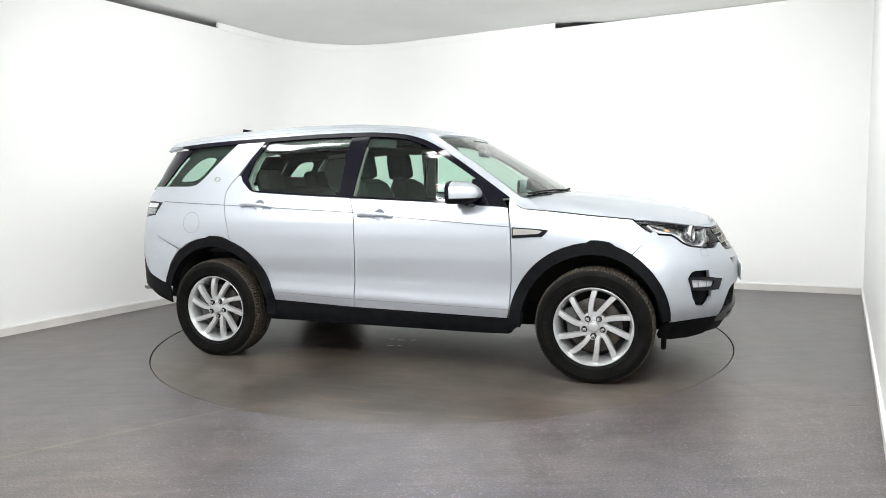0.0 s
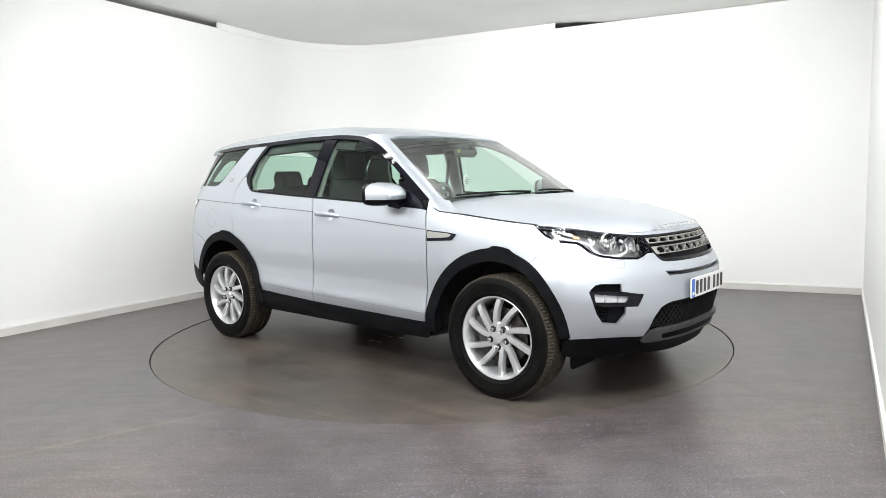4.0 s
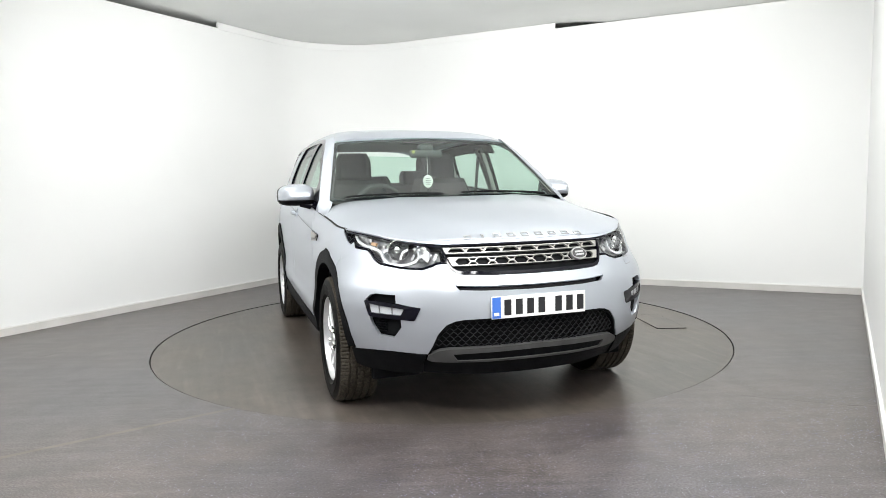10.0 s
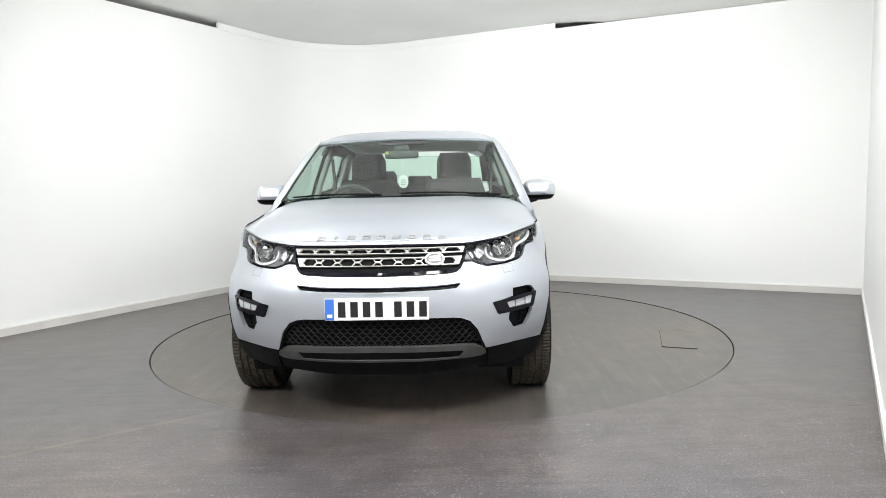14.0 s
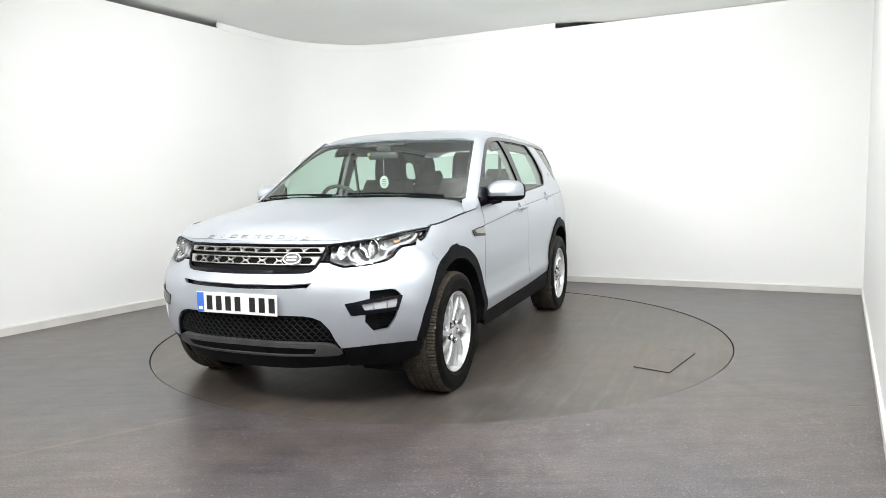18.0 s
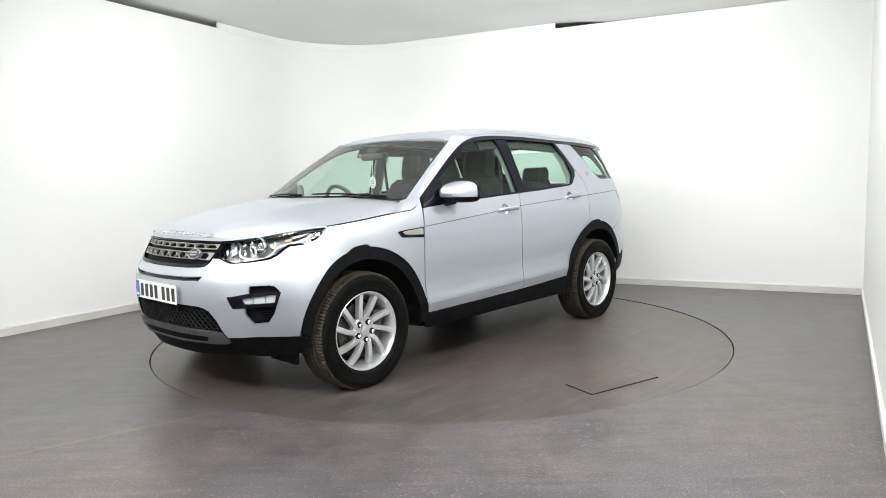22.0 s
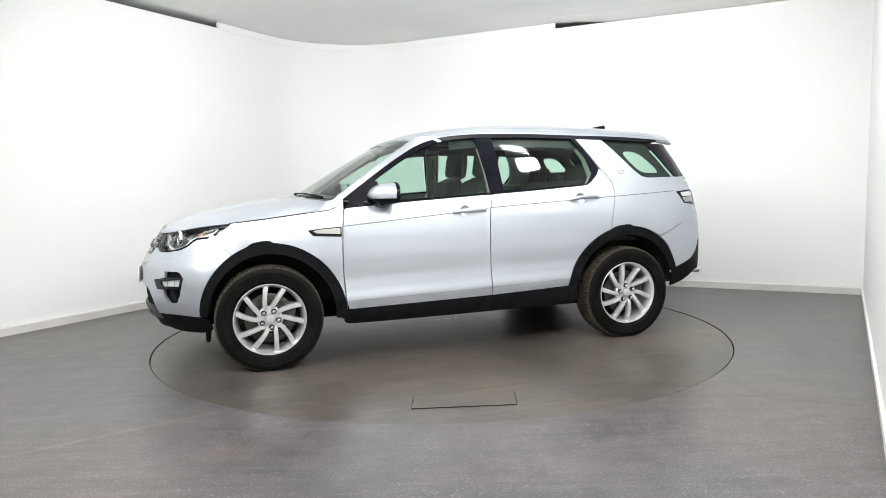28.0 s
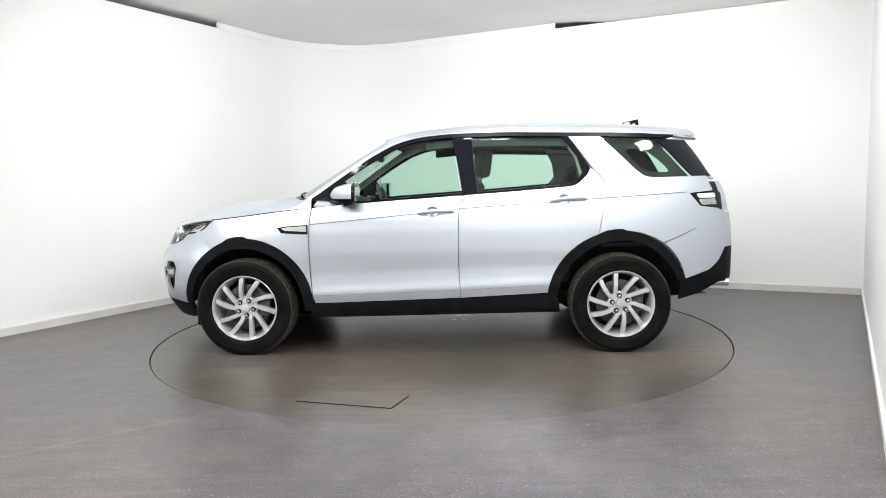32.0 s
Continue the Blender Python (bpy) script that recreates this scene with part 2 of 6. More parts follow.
grain(M_DASH, 20, (0.055, 0.055, 0.056), (0.075, 0.075, 0.076), bump=0.2, bump_scale=300)
M_LINER = material("pale_headlining_cloth", (0.36, 0.355, 0.34), 0.9)
grain(M_LINER, 30, (0.33, 0.325, 0.31), (0.40, 0.39, 0.375), bump=0.2, bump_scale=500)
M_PILLAR_CLOTH = material("pale_pillar_cloth", (0.60, 0.60, 0.57), 0.9)
grain(M_PILLAR_CLOTH, 30, (0.58, 0.58, 0.55), (0.66, 0.655, 0.63), bump=0.2, bump_scale=500)
M_GREEN_TAG = material("green_lid", (0.46, 0.47, 0.10), 0.4)


# ---------------------------------------------------------------- building helpers
def part(name, bm, mat, parent=None, label="", smooth=True, at=None):
    """Links a bmesh (or mesh data) as one object, under its thing when one is given."""
    if isinstance(bm, bpy.types.Mesh):
        me = bm
    else:
        me = bpy.data.meshes.new(name)
        bm.to_mesh(me)
        bm.free()
        if smooth:
            me.polygons.foreach_set("use_smooth", [True] * len(me.polygons))
            me.set_sharp_from_angle(angle=radians(38))
        me.materials.append(mat)
    ob = new(name, me)
    if parent is not None:
        ob.parent = parent
    if at is not None:
        ob.matrix_basis = at
    if label:
        tagged(ob, label)
    return ob


def thing(name, label, category, group="", kind=""):
    ob = new(name)
    ob.empty_display_size = 0.1
    return tagged(ob, label, category, group, kind)


def from_data(verts, faces):
    bm = bmesh.new()
    vs = [bm.verts.new(v) for v in verts]
    for f in faces:
        try:
            bm.faces.new([vs[i] for i in f])
        except ValueError:
            pass
    return bm


def block(size, at=(0, 0, 0), bevel=0.0, seg=2, turn=None):
    bm = bmesh.new()
    bmesh.ops.create_cube(bm, size=1)
    bmesh.ops.scale(bm, vec=size, verts=bm.verts)
    if bevel:
        bmesh.ops.bevel(bm, geom=bm.edges, offset=bevel, segments=seg, affect="EDGES", profile=0.5)
    if turn:
        bmesh.ops.transform(bm, matrix=turn, verts=bm.verts)
    bmesh.ops.translate(bm, vec=at, verts=bm.verts)
    return bm


def lathe(profile, n=48, axis="y", closed=False):
    """Turns (radius, along) pairs round the axis."""
    verts, faces = [], []
    k = len(profile)
    for i in range(n):
        a = 2 * math.pi * i / n
        for r, h in profile:
            c, s = r * math.cos(a), r * math.sin(a)
            verts.append((c, h, s) if axis == "y" else (c, s, h))
    for i in range(n):
        j = (i + 1) % n
        for q in range(k if closed else k - 1):
            w = (q + 1) % k
            faces.append((i * k + q, i * k + w, j * k + w, j * k + q))
    return from_data(verts, faces)


def tube(points, radius, n=8, closed=False):
    """A round rod along a line of points."""
    pts = [Vector(p) for p in points]
    verts, faces = [], []
    m = len(pts)
    up = Vector((0, 0, 1))
    for i, p in enumerate(pts):
        a = pts[(i - 1) % m] if closed or i else p
        b = pts[(i + 1) % m] if closed or i < m - 1 else p
        d = (b - a).normalized()
        ref = up if abs(d.z) < 0.9 else Vector((1, 0, 0))
        u = d.cross(ref).normalized()
        v = u.cross(d)
        r = radius[i] if isinstance(radius, (list, tuple)) else radius
        for q in range(n):
            w = 2 * math.pi * q / n
            verts.append(p + u * (r * math.cos(w)) + v * (r * math.sin(w)))
    for i in range(m if closed else m - 1):
        j = (i + 1) % m
        for q in range(n):
            w = (q + 1) % n
            faces.append((i * n + q, j * n + q, j * n + w, i * n + w))
    if not closed:
        faces.append(tuple(range(n)))
        faces.append(tuple(reversed(range((m - 1) * n, m * n))))
    return from_data(verts, faces)


def smooth_line(pairs, sigma, step=0.005):
    """A soft function through value pairs: linear steps blurred by sigma."""
    p = np.array(pairs, float)
    p = p[np.argsort(p[:, 0])]
    lo, hi = p[0, 0], p[-1, 0]
    xs = np.arange(lo - 4 * sigma, hi + 4 * sigma, step)
    g0 = (p[1, 1] - p[0, 1]) / (p[1, 0] - p[0, 0])
    g1 = (p[-1, 1] - p[-2, 1]) / (p[-1, 0] - p[-2, 0])
    ys = np.where(xs < lo, p[0, 1] + g0 * (xs - lo), np.where(xs > hi, p[-1, 1] + g1 * (xs - hi), np.interp(xs, p[:, 0], p[:, 1])))
    k = np.exp(-0.5 * (np.arange(-3 * sigma, 3 * sigma + step / 2, step) / sigma) ** 2)
    k /= k.sum()
    half = len(k) // 2
    ys = np.convolve(np.pad(ys, half, mode="edge"), k, mode="same")[half:half + len(xs)]
    return lambda v: np.interp(v, xs, ys)


def sstep(v, a, b):
    q = np.clip((np.asarray(v, float) - a) / (b - a), 0, 1)
    return q * q * (3 - 2 * q)


def arc(cx, cz, r, a0, a1, n=14):
    return [(cx + r * math.cos(radians(a0 + (a1 - a0) * i / n)), cz + r * math.sin(radians(a0 + (a1 - a0) * i / n))) for i in range(n + 1)]


def rounded(poly, radius, n=5):
    """The outline with its corners rounded; radius may be one number or one for each corner."""
    out, m = [], len(poly)
    for i in range(m):
        p, a, b = Vector(poly[i]), Vector(poly[i - 1]), Vector(poly[(i + 1) % m])
        r = radius[i] if isinstance(radius, (list, tuple)) else radius
        if r <= 0:
            out.append(tuple(p))
            continue
        da, db = min(r, (a - p).length * 0.49), min(r, (b - p).length * 0.49)
        s, e = p + (a - p).normalized() * da, p + (b - p).normalized() * db
        for q in range(n + 1):
            w = q / n
            out.append(tuple(s * (1 - w) ** 2 + p * 2 * w * (1 - w) + e * w * w))
    return out


def inside(px, py, poly):
    x, y = np.asarray(px), np.asarray(py)
    c = np.zeros(x.shape, bool)
    n = len(poly)
    for i in range(n):
        (x1, y1), (x2, y2) = poly[i], poly[i - 1]
        if y1 == y2:
            continue
        hit = ((y1 > y) != (y2 > y)) & (x < (x2 - x1) * (y - y1) / (y2 - y1) + x1)
        c ^= hit
    return c


def skin(outline, surf, step=0.035, thick=0.012, holes=(), lift=0.0, back=False):
    """A curved plate: an outline in the surface's own two coordinates, laid on the surface, with a turned-in edge.
    surf(u, v) gives arrays of places and normals."""
    loops = [outline, *holes]
    pts, edges = [], []
    for loop in loops:
        dense = []
        for i in range(len(loop)):
            a, b = np.array(loop[i - 1]), np.array(loop[i])
            k = max(1, int(np.ceil(np.linalg.norm(b - a) / step)))
            for q in range(k):
                dense.append(a + (b - a) * q / k)
        base = len(pts)
        pts += dense
        edges += [(base + i, base + (i + 1) % len(dense)) for i in range(len(dense))]
    border = np.array(pts)
    lo, hi = border.min(0), border.max(0)
    gx, gy = np.meshgrid(np.arange(lo[0] + step / 2, hi[0], step), np.arange(lo[1] + step / 2, hi[1], step))
    gx, gy = gx.ravel(), gy.ravel()
    keep = np.zeros(gx.shape, bool)
    for loop in loops:
        keep ^= inside(gx, gy, loop)
    gx, gy = gx[keep], gy[keep]
    if len(gx):
        d = np.sqrt(((gx[:, None] - border[None, :, 0]) ** 2 + (gy[:, None] - border[None, :, 1]) ** 2).min(1))
        far = d > step * 0.4
        gx, gy = gx[far], gy[far]
    allp = [Vector((float(p[0]), float(p[1]))) for p in border] + [Vector((float(a), float(b))) for a, b in zip(gx, gy)]
    from mathutils.geometry import delaunay_2d_cdt
    v2, e2, f2, *_ = delaunay_2d_cdt(allp, edges, [], 0, 1e-7)
    v2 = np.array([tuple(v) for v in v2])
    cen = np.array([v2[list(f)].mean(0) for f in f2])
    ok = np.zeros(len(cen), bool)
    for loop in loops:
        ok ^= inside(cen[:, 0], cen[:, 1], loop)
    faces = [tuple(f) for f, k in zip(f2, ok) if k]
    P, N = surf(v2[:, 0], v2[:, 1])
    P = P + N * lift
    f = np.array(faces)
    fn = np.cross(P[f[:, 1]] - P[f[:, 0]], P[f[:, 2]] - P[f[:, 0]])
    if (fn * N[f[:, 0]]).sum() < 0:
        faces = [t[::-1] for t in faces]
    count = {}
    for t in faces:
        for i in range(3):
            e = (t[i], t[(i + 1) % 3])
            count[e] = 1
    rim = [e for e in count if (e[1], e[0]) not in count]
    verts = [tuple(p) for p in P]
    if thick:
        low = {}
        for a, b in rim:
            for i in (a, b):
                if i not in low:
                    low[i] = len(verts)
                    verts.append(tuple(P[i] - N[i] * thick))
        faces += [(b, a, low[a], low[b]) for a, b in rim]
        if back:
            n0 = len(verts)
            m = {}
            for t in list(faces):
                if len(t) == 3:
                    for i in t:
                        if i not in low and i not in m:
                            m[i] = len(verts)
                            verts.append(tuple(P[i] - N[i] * thick))
            faces += [tuple((low[i] if i in low else m[i]) for i in t[::-1]) for t in faces if len(t) == 3]
    used = sorted({i for t in faces for i in t})
    at = {i: k for k, i in enumerate(used)}
    return from_data([verts[i] for i in used], [tuple(at[i] for i in t) for t in faces])


def flip_y(bm):
    for v in bm.verts:
        v.co.y = -v.co.y
    bmesh.ops.reverse_faces(bm, faces=bm.faces)
    return bm
# ---------------------------------------------------------------- the studio
CEIL = 3.13
WALL_H = 3.06
LEFT_DIR = Vector((0.4893, 0.8721))
BACK_DIR = Vector((0.8937, -0.4487))
RIGHT_DIR = Vector((0.513, 0.858))
CORNER = Vector((-1.457, 4.275))
RIGHT_CORNER = Vector((4.39, 1.34))
REAR_R = RIGHT_CORNER - RIGHT_DIR * 8.75
LEFT_NEAR = CORNER - LEFT_DIR * 9.3
BEND = 1.15


def corner_arc(r, n=14):
    a = CORNER - LEFT_DIR * r
    b = CORNER + BACK_DIR * r
    out = []
    for i in range(n + 1):
        w = i / n
        k = 0.55
        p1, p2 = a + LEFT_DIR * r * k, b - BACK_DIR * r * k
        out.append(a * (1 - w) ** 3 + p1 * 3 * w * (1 - w) ** 2 + p2 * 3 * w * w * (1 - w) + b * w ** 3)
    return out


def wall_sheet(line, low, high, thick):
    """A standing wall along a plan line; the room lies to the right of the way it runs."""
    verts, faces = [], []
    m = len(line)
    for i, p in enumerate(line):
        d = (line[min(i + 1, m - 1)] - line[max(i - 1, 0)]).normalized()
        out = Vector((-d.y, d.x)) * thick
        for q in (p, p + out):
            for z in (low, high):
                verts.append((q.x, q.y, z))
    for i in range(m - 1):
        a, b = i * 4, i * 4 + 4
        faces += [(a, b, b + 1, a + 1), (a + 3, b + 3, b + 2, a + 2), (a + 1, b + 1, b + 3, a + 3), (a + 2, b + 2, b, a)]
    faces += [(0, 1, 3, 2), (m * 4 - 2, m * 4 - 1, m * 4 - 3, m * 4 - 4)]
    return from_data(verts, faces)


def wall(name, line, high, label, paint=M_WALL, thick=0.12):
    return tagged(part(name, wall_sheet(line, -0.02, high, thick), paint), label, "wall", kind="structure")


arc_pts = corner_arc(BEND)
tall_l = CORNER - LEFT_DIR * 2.06
tall_b = CORNER + BACK_DIR * 3.27
wall("wall_west", [LEFT_NEAR, tall_l], WALL_H, "bright white painted studio wall")
wall("wall_corner", [tall_l, *arc_pts, tall_b], CEIL - 0.004, "white painted wall curving round the room corner", thick=0.035)
wall("wall_north", [tall_b, RIGHT_CORNER], WALL_H, "bright white painted studio wall")
wall("wall_east", [RIGHT_CORNER + RIGHT_DIR * 0.12, REAR_R], CEIL + 0.6, "white painted side wall close to the viewpoint")
wall("wall_south", [REAR_R, LEFT_NEAR], CEIL + 0.6, "plain pale grey wall closing the studio", M_DIM_WALL)

# skirting with a lighter top edge, set off the wall's face
def inner(line, d):
    out = []
    m = len(line)
    for i, p in enumerate(line):
        t = (line[min(i + 1, m - 1)] - line[max(i - 1, 0)]).normalized()
        out.append(p - Vector((-t.y, t.x)) * d)
    return out


back_line = [LEFT_NEAR, *arc_pts, RIGHT_CORNER]
for nm, ln in (("baseboard", back_line), ("baseboard", [RIGHT_CORNER + RIGHT_DIR * -0.03, REAR_R])):
    sk = part(nm, wall_sheet(inner(ln, 0.014), 0.0, 0.066, 0.013), M_SKIRT)
    tagged(sk, "beige-grey painted skirting along the white wall", "skirting", kind="structure")
    tp = part("trim", wall_sheet(inner(ln, 0.017), 0.066, 0.078, 0.016), M_SKIRT_EDGE)
    tagged(tp, "thin pale bead on top of the skirting", "trim", kind="structure")
# shallow rail high on the curved wall
rail = part("trim", wall_sheet(inner([tall_l, *arc_pts, tall_b], 0.010), CEIL - 0.085, CEIL - 0.079, 0.010), M_WALL)
tagged(rail, "thin white rail under the ceiling on the curved wall", "trim", kind="structure")

# ceiling cloth reaches past the low walls to an outer shell
def flat(points, z, up=True):
    bm = from_data([(p[0], p[1], z) for p in points], [tuple(range(len(points)))])
    bmesh.ops.recalc_face_normals(bm, faces=bm.faces)
    return bm


outer = [LEFT_NEAR - LEFT_DIR * 0.5 - BACK_DIR * 0.55, CORNER - BACK_DIR * 0.55 + LEFT_DIR * 0.55,
         RIGHT_CORNER + RIGHT_DIR * 0.75 + BACK_DIR * 0.5, REAR_R + BACK_DIR * 0.8 - RIGHT_DIR * 0.6]
cv = [(p.x, p.y, z) for z in (CEIL, CEIL + 0.05) for p in outer]
cf = [(0, 1, 2, 3), (7, 6, 5, 4), (0, 4, 5, 1), (1, 5, 6, 2), (2, 6, 7, 3), (3, 7, 4, 0)]
# the cloth sags onto the top of the north wall
into = Vector((-0.4487, -0.8937))
sag_n = 12
for i in range(sag_n + 1):
    p = tall_b + BACK_DIR * (3.45 * i / sag_n)
    drop = (CEIL - WALL_H - 0.010) * float(sstep(i, 0.0, 2.6))
    for d, z in ((0.60, CEIL - 0.002), (0.30, CEIL - 0.004 - drop * 0.32), (0.10, CEIL - 0.005 - drop * 0.8), (-0.03, CEIL - 0.006 - drop)):
        q = p + into * d
        cv.append((q.x, q.y, z))
for i in range(sag_n):
    for j in range(3):
        a = 8 + i * 4 + j
        cf.append((a, a + 1, a + 5, a + 4))
ceiling = part("ceiling", from_data(cv, cf), M_CEIL, smooth=False)
tagged(ceiling, "pale grey stretched cloth ceiling with soft folds", "ceiling", kind="structure")
# unseen pale shell, added to bounce light into the gap over the walls
shell = part("backdrop", wall_sheet([outer[0], outer[1], outer[2]], -0.02, CEIL, 0.1), M_BOUNCE_SHELL)
tagged(shell, "pale unseen shell added behind the studio walls to bounce light", "wall", kind="structure")

# floor with the round opening, the pit under it
DISC_AT, DISC_R = Vector((0.022, 0.102)), 2.276
ring = [(DISC_AT.x + 2.285 * math.cos(2 * math.pi * i / 128), DISC_AT.y + 2.285 * math.sin(2 * math.pi * i / 128)) for i in range(128)]
flat_surf = lambda u, v: (np.stack([u, v, 0 * u], -1), np.tile(np.array([0.0, 0.0, 1.0]), (len(u), 1)))
floor_out = [(p.x, p.y) for p in (LEFT_NEAR - LEFT_DIR * 0.3 - BACK_DIR * 0.3, CORNER - BACK_DIR * 0.3 + LEFT_DIR * 0.3,
                                  RIGHT_CORNER + RIGHT_DIR * 0.4 + BACK_DIR * 0.1, REAR_R - RIGHT_DIR * 0.4 + BACK_DIR * 0.3)]
floor = part("floor", skin(floor_out, flat_surf, step=0.9, thick=0.04, holes=[ring]), M_FLOOR)
tagged(floor, "grey-brown vinyl studio floor with bright flecks and scuffs", "floor", kind="structure")
pit = part("ground", flat([(p.x * 1.3, p.y * 1.3) for p in outer], -0.05), M_DARK, smooth=False)
tagged(pit, "dark pit floor under the turntable", "ground", kind="structure")

# black band in the opening, put in for the shade of the groove
groove = [(DISC_AT.x + 2.2835 * math.cos(2 * math.pi * i / 128), DISC_AT.y + 2.2835 * math.sin(2 * math.pi * i / 128), z) for z in (-0.035, -0.0005) for i in range(128)]
part("groove_shade", from_data(groove, [(i, (i + 1) % 128, 128 + (i + 1) % 128, 128 + i) for i in range(128)]), M_DARK, floor, "dark band coloured as the shade in the gap round the turntable")

turntable = thing("turntable", "round vinyl-covered vehicle turntable flush with the floor", "turntable")
disc_line = [(DISC_R * math.cos(2 * math.pi * i / 128), DISC_R * math.sin(2 * math.pi * i / 128)) for i in range(128)]
LID = rounded([(0.690, 1.655), (0.772, 1.890), (0.190, 2.030), (0.108, 1.795)], 0.01, 2)
LID_IN = [(x + (0.431 - x) * 0.016, y + (1.842 - y) * 0.016) for x, y in LID]
part("platform", skin(disc_line, flat_surf, step=0.5, thick=0.03, holes=[LID]), M_DISC, turntable, "scuffed grey-brown vinyl platform")
lid = part("access_lid", skin(LID_IN, flat_surf, step=0.3, thick=0.02, lift=0.005), M_DISC, turntable, "access lid standing slightly proud of the platform")
part("lid_gap", skin([(x + (x - 0.431) * 0.05, y + (y - 1.842) * 0.05) for x, y in LID], flat_surf, step=0.3, thick=0.0, lift=-0.022), M_DARK, lid)
# black skirt round the lid paints the shade at its edges
edge_n = len(LID_IN)
edge_v = [(0.431 + (x - 0.431) * 1.002, 1.842 + (y - 1.842) * 1.002, z) for z in (-0.01, 0.0052) for x, y in LID_IN]
part("lid_edge_shade", from_data(edge_v, [(i, (i + 1) % edge_n, edge_n + (i + 1) % edge_n, edge_n + i) for i in range(edge_n)]), M_DARK, lid, "dark skirt coloured as the shaded gap round the lid")

# pale slips near the platform's middle, painted as light glints on the vinyl
for x, y, w, d, g in ((-0.20, -0.63, 0.05, 0.012, 20), (-0.13, -0.62, 0.035, 0.014, -15), (-0.09, -0.42, 0.045, 0.015, 35), (-0.19, -0.44, 0.06, 0.012, -5), (-0.27, -0.43, 0.04, 0.012, 60)):
    part("painted_glint", block((w, d, 0.002), (0, 0, 0.0015)), M_SKIRT_EDGE, turntable, at=pose(x, y, 0, 0, 0, g))

# short cuts and seams in the floor covering
for (x0, y0), (x1, y1), w in (((-3.00, -0.56), (-2.87, -0.41), 0.006), ((1.70, -1.83), (2.19, -2.04), 0.004), ((2.19, -2.04), (2.45, -2.10), 0.004), ((-3.05, -2.35), (-2.70, -2.62), 0.004)):
    d = Vector((x1 - x0, y1 - y0)).normalized()
    n = Vector((-d.y, d.x)) * w / 2
    part("floor_seam", from_data([(x0 + n.x, y0 + n.y, 0.002), (x1 + n.x * 0.4, y1 + n.y * 0.4, 0.002), (x1 - n.x * 0.4, y1 - n.y * 0.4, 0.002), (x0 - n.x, y0 - n.y, 0.002)], [(0, 1, 2, 3)]), M_LINE, floor)
# pale joints between the vinyl sheets
for (x0, y0), (x1, y1), w in (((-2.10, -2.53), (-1.16, -1.86), 0.032), ((-2.75, -2.05), (-2.10, -2.53), 0.008)):
    d = Vector((x1 - x0, y1 - y0)).normalized()
    n = Vector((-d.y, d.x)) * w / 2
    part("floor_seam", from_data([(x0 + n.x, y0 + n.y, 0.0015), (x1 + n.x, y1 + n.y, 0.0015), (x1 - n.x, y1 - n.y, 0.0015), (x0 - n.x, y0 - n.y, 0.0015)], [(0, 1, 2, 3)]), M_PALE_LINE, floor)


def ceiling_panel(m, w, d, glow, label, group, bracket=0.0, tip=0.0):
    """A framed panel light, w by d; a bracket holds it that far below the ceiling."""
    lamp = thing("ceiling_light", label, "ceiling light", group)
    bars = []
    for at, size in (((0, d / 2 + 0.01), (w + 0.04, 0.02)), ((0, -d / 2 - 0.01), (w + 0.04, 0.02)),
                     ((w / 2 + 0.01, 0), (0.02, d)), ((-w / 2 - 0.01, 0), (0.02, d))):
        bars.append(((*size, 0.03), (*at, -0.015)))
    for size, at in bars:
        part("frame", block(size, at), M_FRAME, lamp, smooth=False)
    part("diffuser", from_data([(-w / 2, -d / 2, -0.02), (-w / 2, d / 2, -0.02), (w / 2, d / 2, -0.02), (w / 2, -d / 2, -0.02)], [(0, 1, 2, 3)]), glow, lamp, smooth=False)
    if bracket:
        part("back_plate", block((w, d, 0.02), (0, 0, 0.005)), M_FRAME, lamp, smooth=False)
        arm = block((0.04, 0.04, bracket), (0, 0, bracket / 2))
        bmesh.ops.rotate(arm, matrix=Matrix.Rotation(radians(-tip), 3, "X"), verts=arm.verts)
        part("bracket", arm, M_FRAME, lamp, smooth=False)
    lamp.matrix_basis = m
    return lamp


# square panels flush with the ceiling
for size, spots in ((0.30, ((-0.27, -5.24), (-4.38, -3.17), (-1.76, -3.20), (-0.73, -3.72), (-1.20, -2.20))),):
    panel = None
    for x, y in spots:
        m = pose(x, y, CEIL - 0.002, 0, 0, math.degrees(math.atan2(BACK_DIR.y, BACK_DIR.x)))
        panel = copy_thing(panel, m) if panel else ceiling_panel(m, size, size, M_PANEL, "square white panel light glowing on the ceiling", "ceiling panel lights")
# square floods on short brackets, added and tipped to brighten car and white walls
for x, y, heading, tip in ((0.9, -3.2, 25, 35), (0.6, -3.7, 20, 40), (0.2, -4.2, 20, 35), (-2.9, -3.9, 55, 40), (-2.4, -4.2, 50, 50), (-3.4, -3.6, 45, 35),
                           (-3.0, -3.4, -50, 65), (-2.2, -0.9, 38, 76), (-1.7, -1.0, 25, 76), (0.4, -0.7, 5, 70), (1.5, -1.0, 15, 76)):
    ceiling_panel(pose(x, y, CEIL - 0.30, tip, 0, -heading), FILL_SIZE, FILL_SIZE, M_FILL_FLOOD, "added unseen square white flood light tipped under the ceiling", "flood lights", 0.30, tip)
# one small strong flood near the side wall, added to brighten that flank
ceiling_panel(pose(2.15, -1.6, CEIL - 0.20, 38, 0, 45), 0.24, 0.24, M_FILL_STRONG, "added unseen small bright square flood light tipped under the ceiling", "flood lights", 0.20, 38)
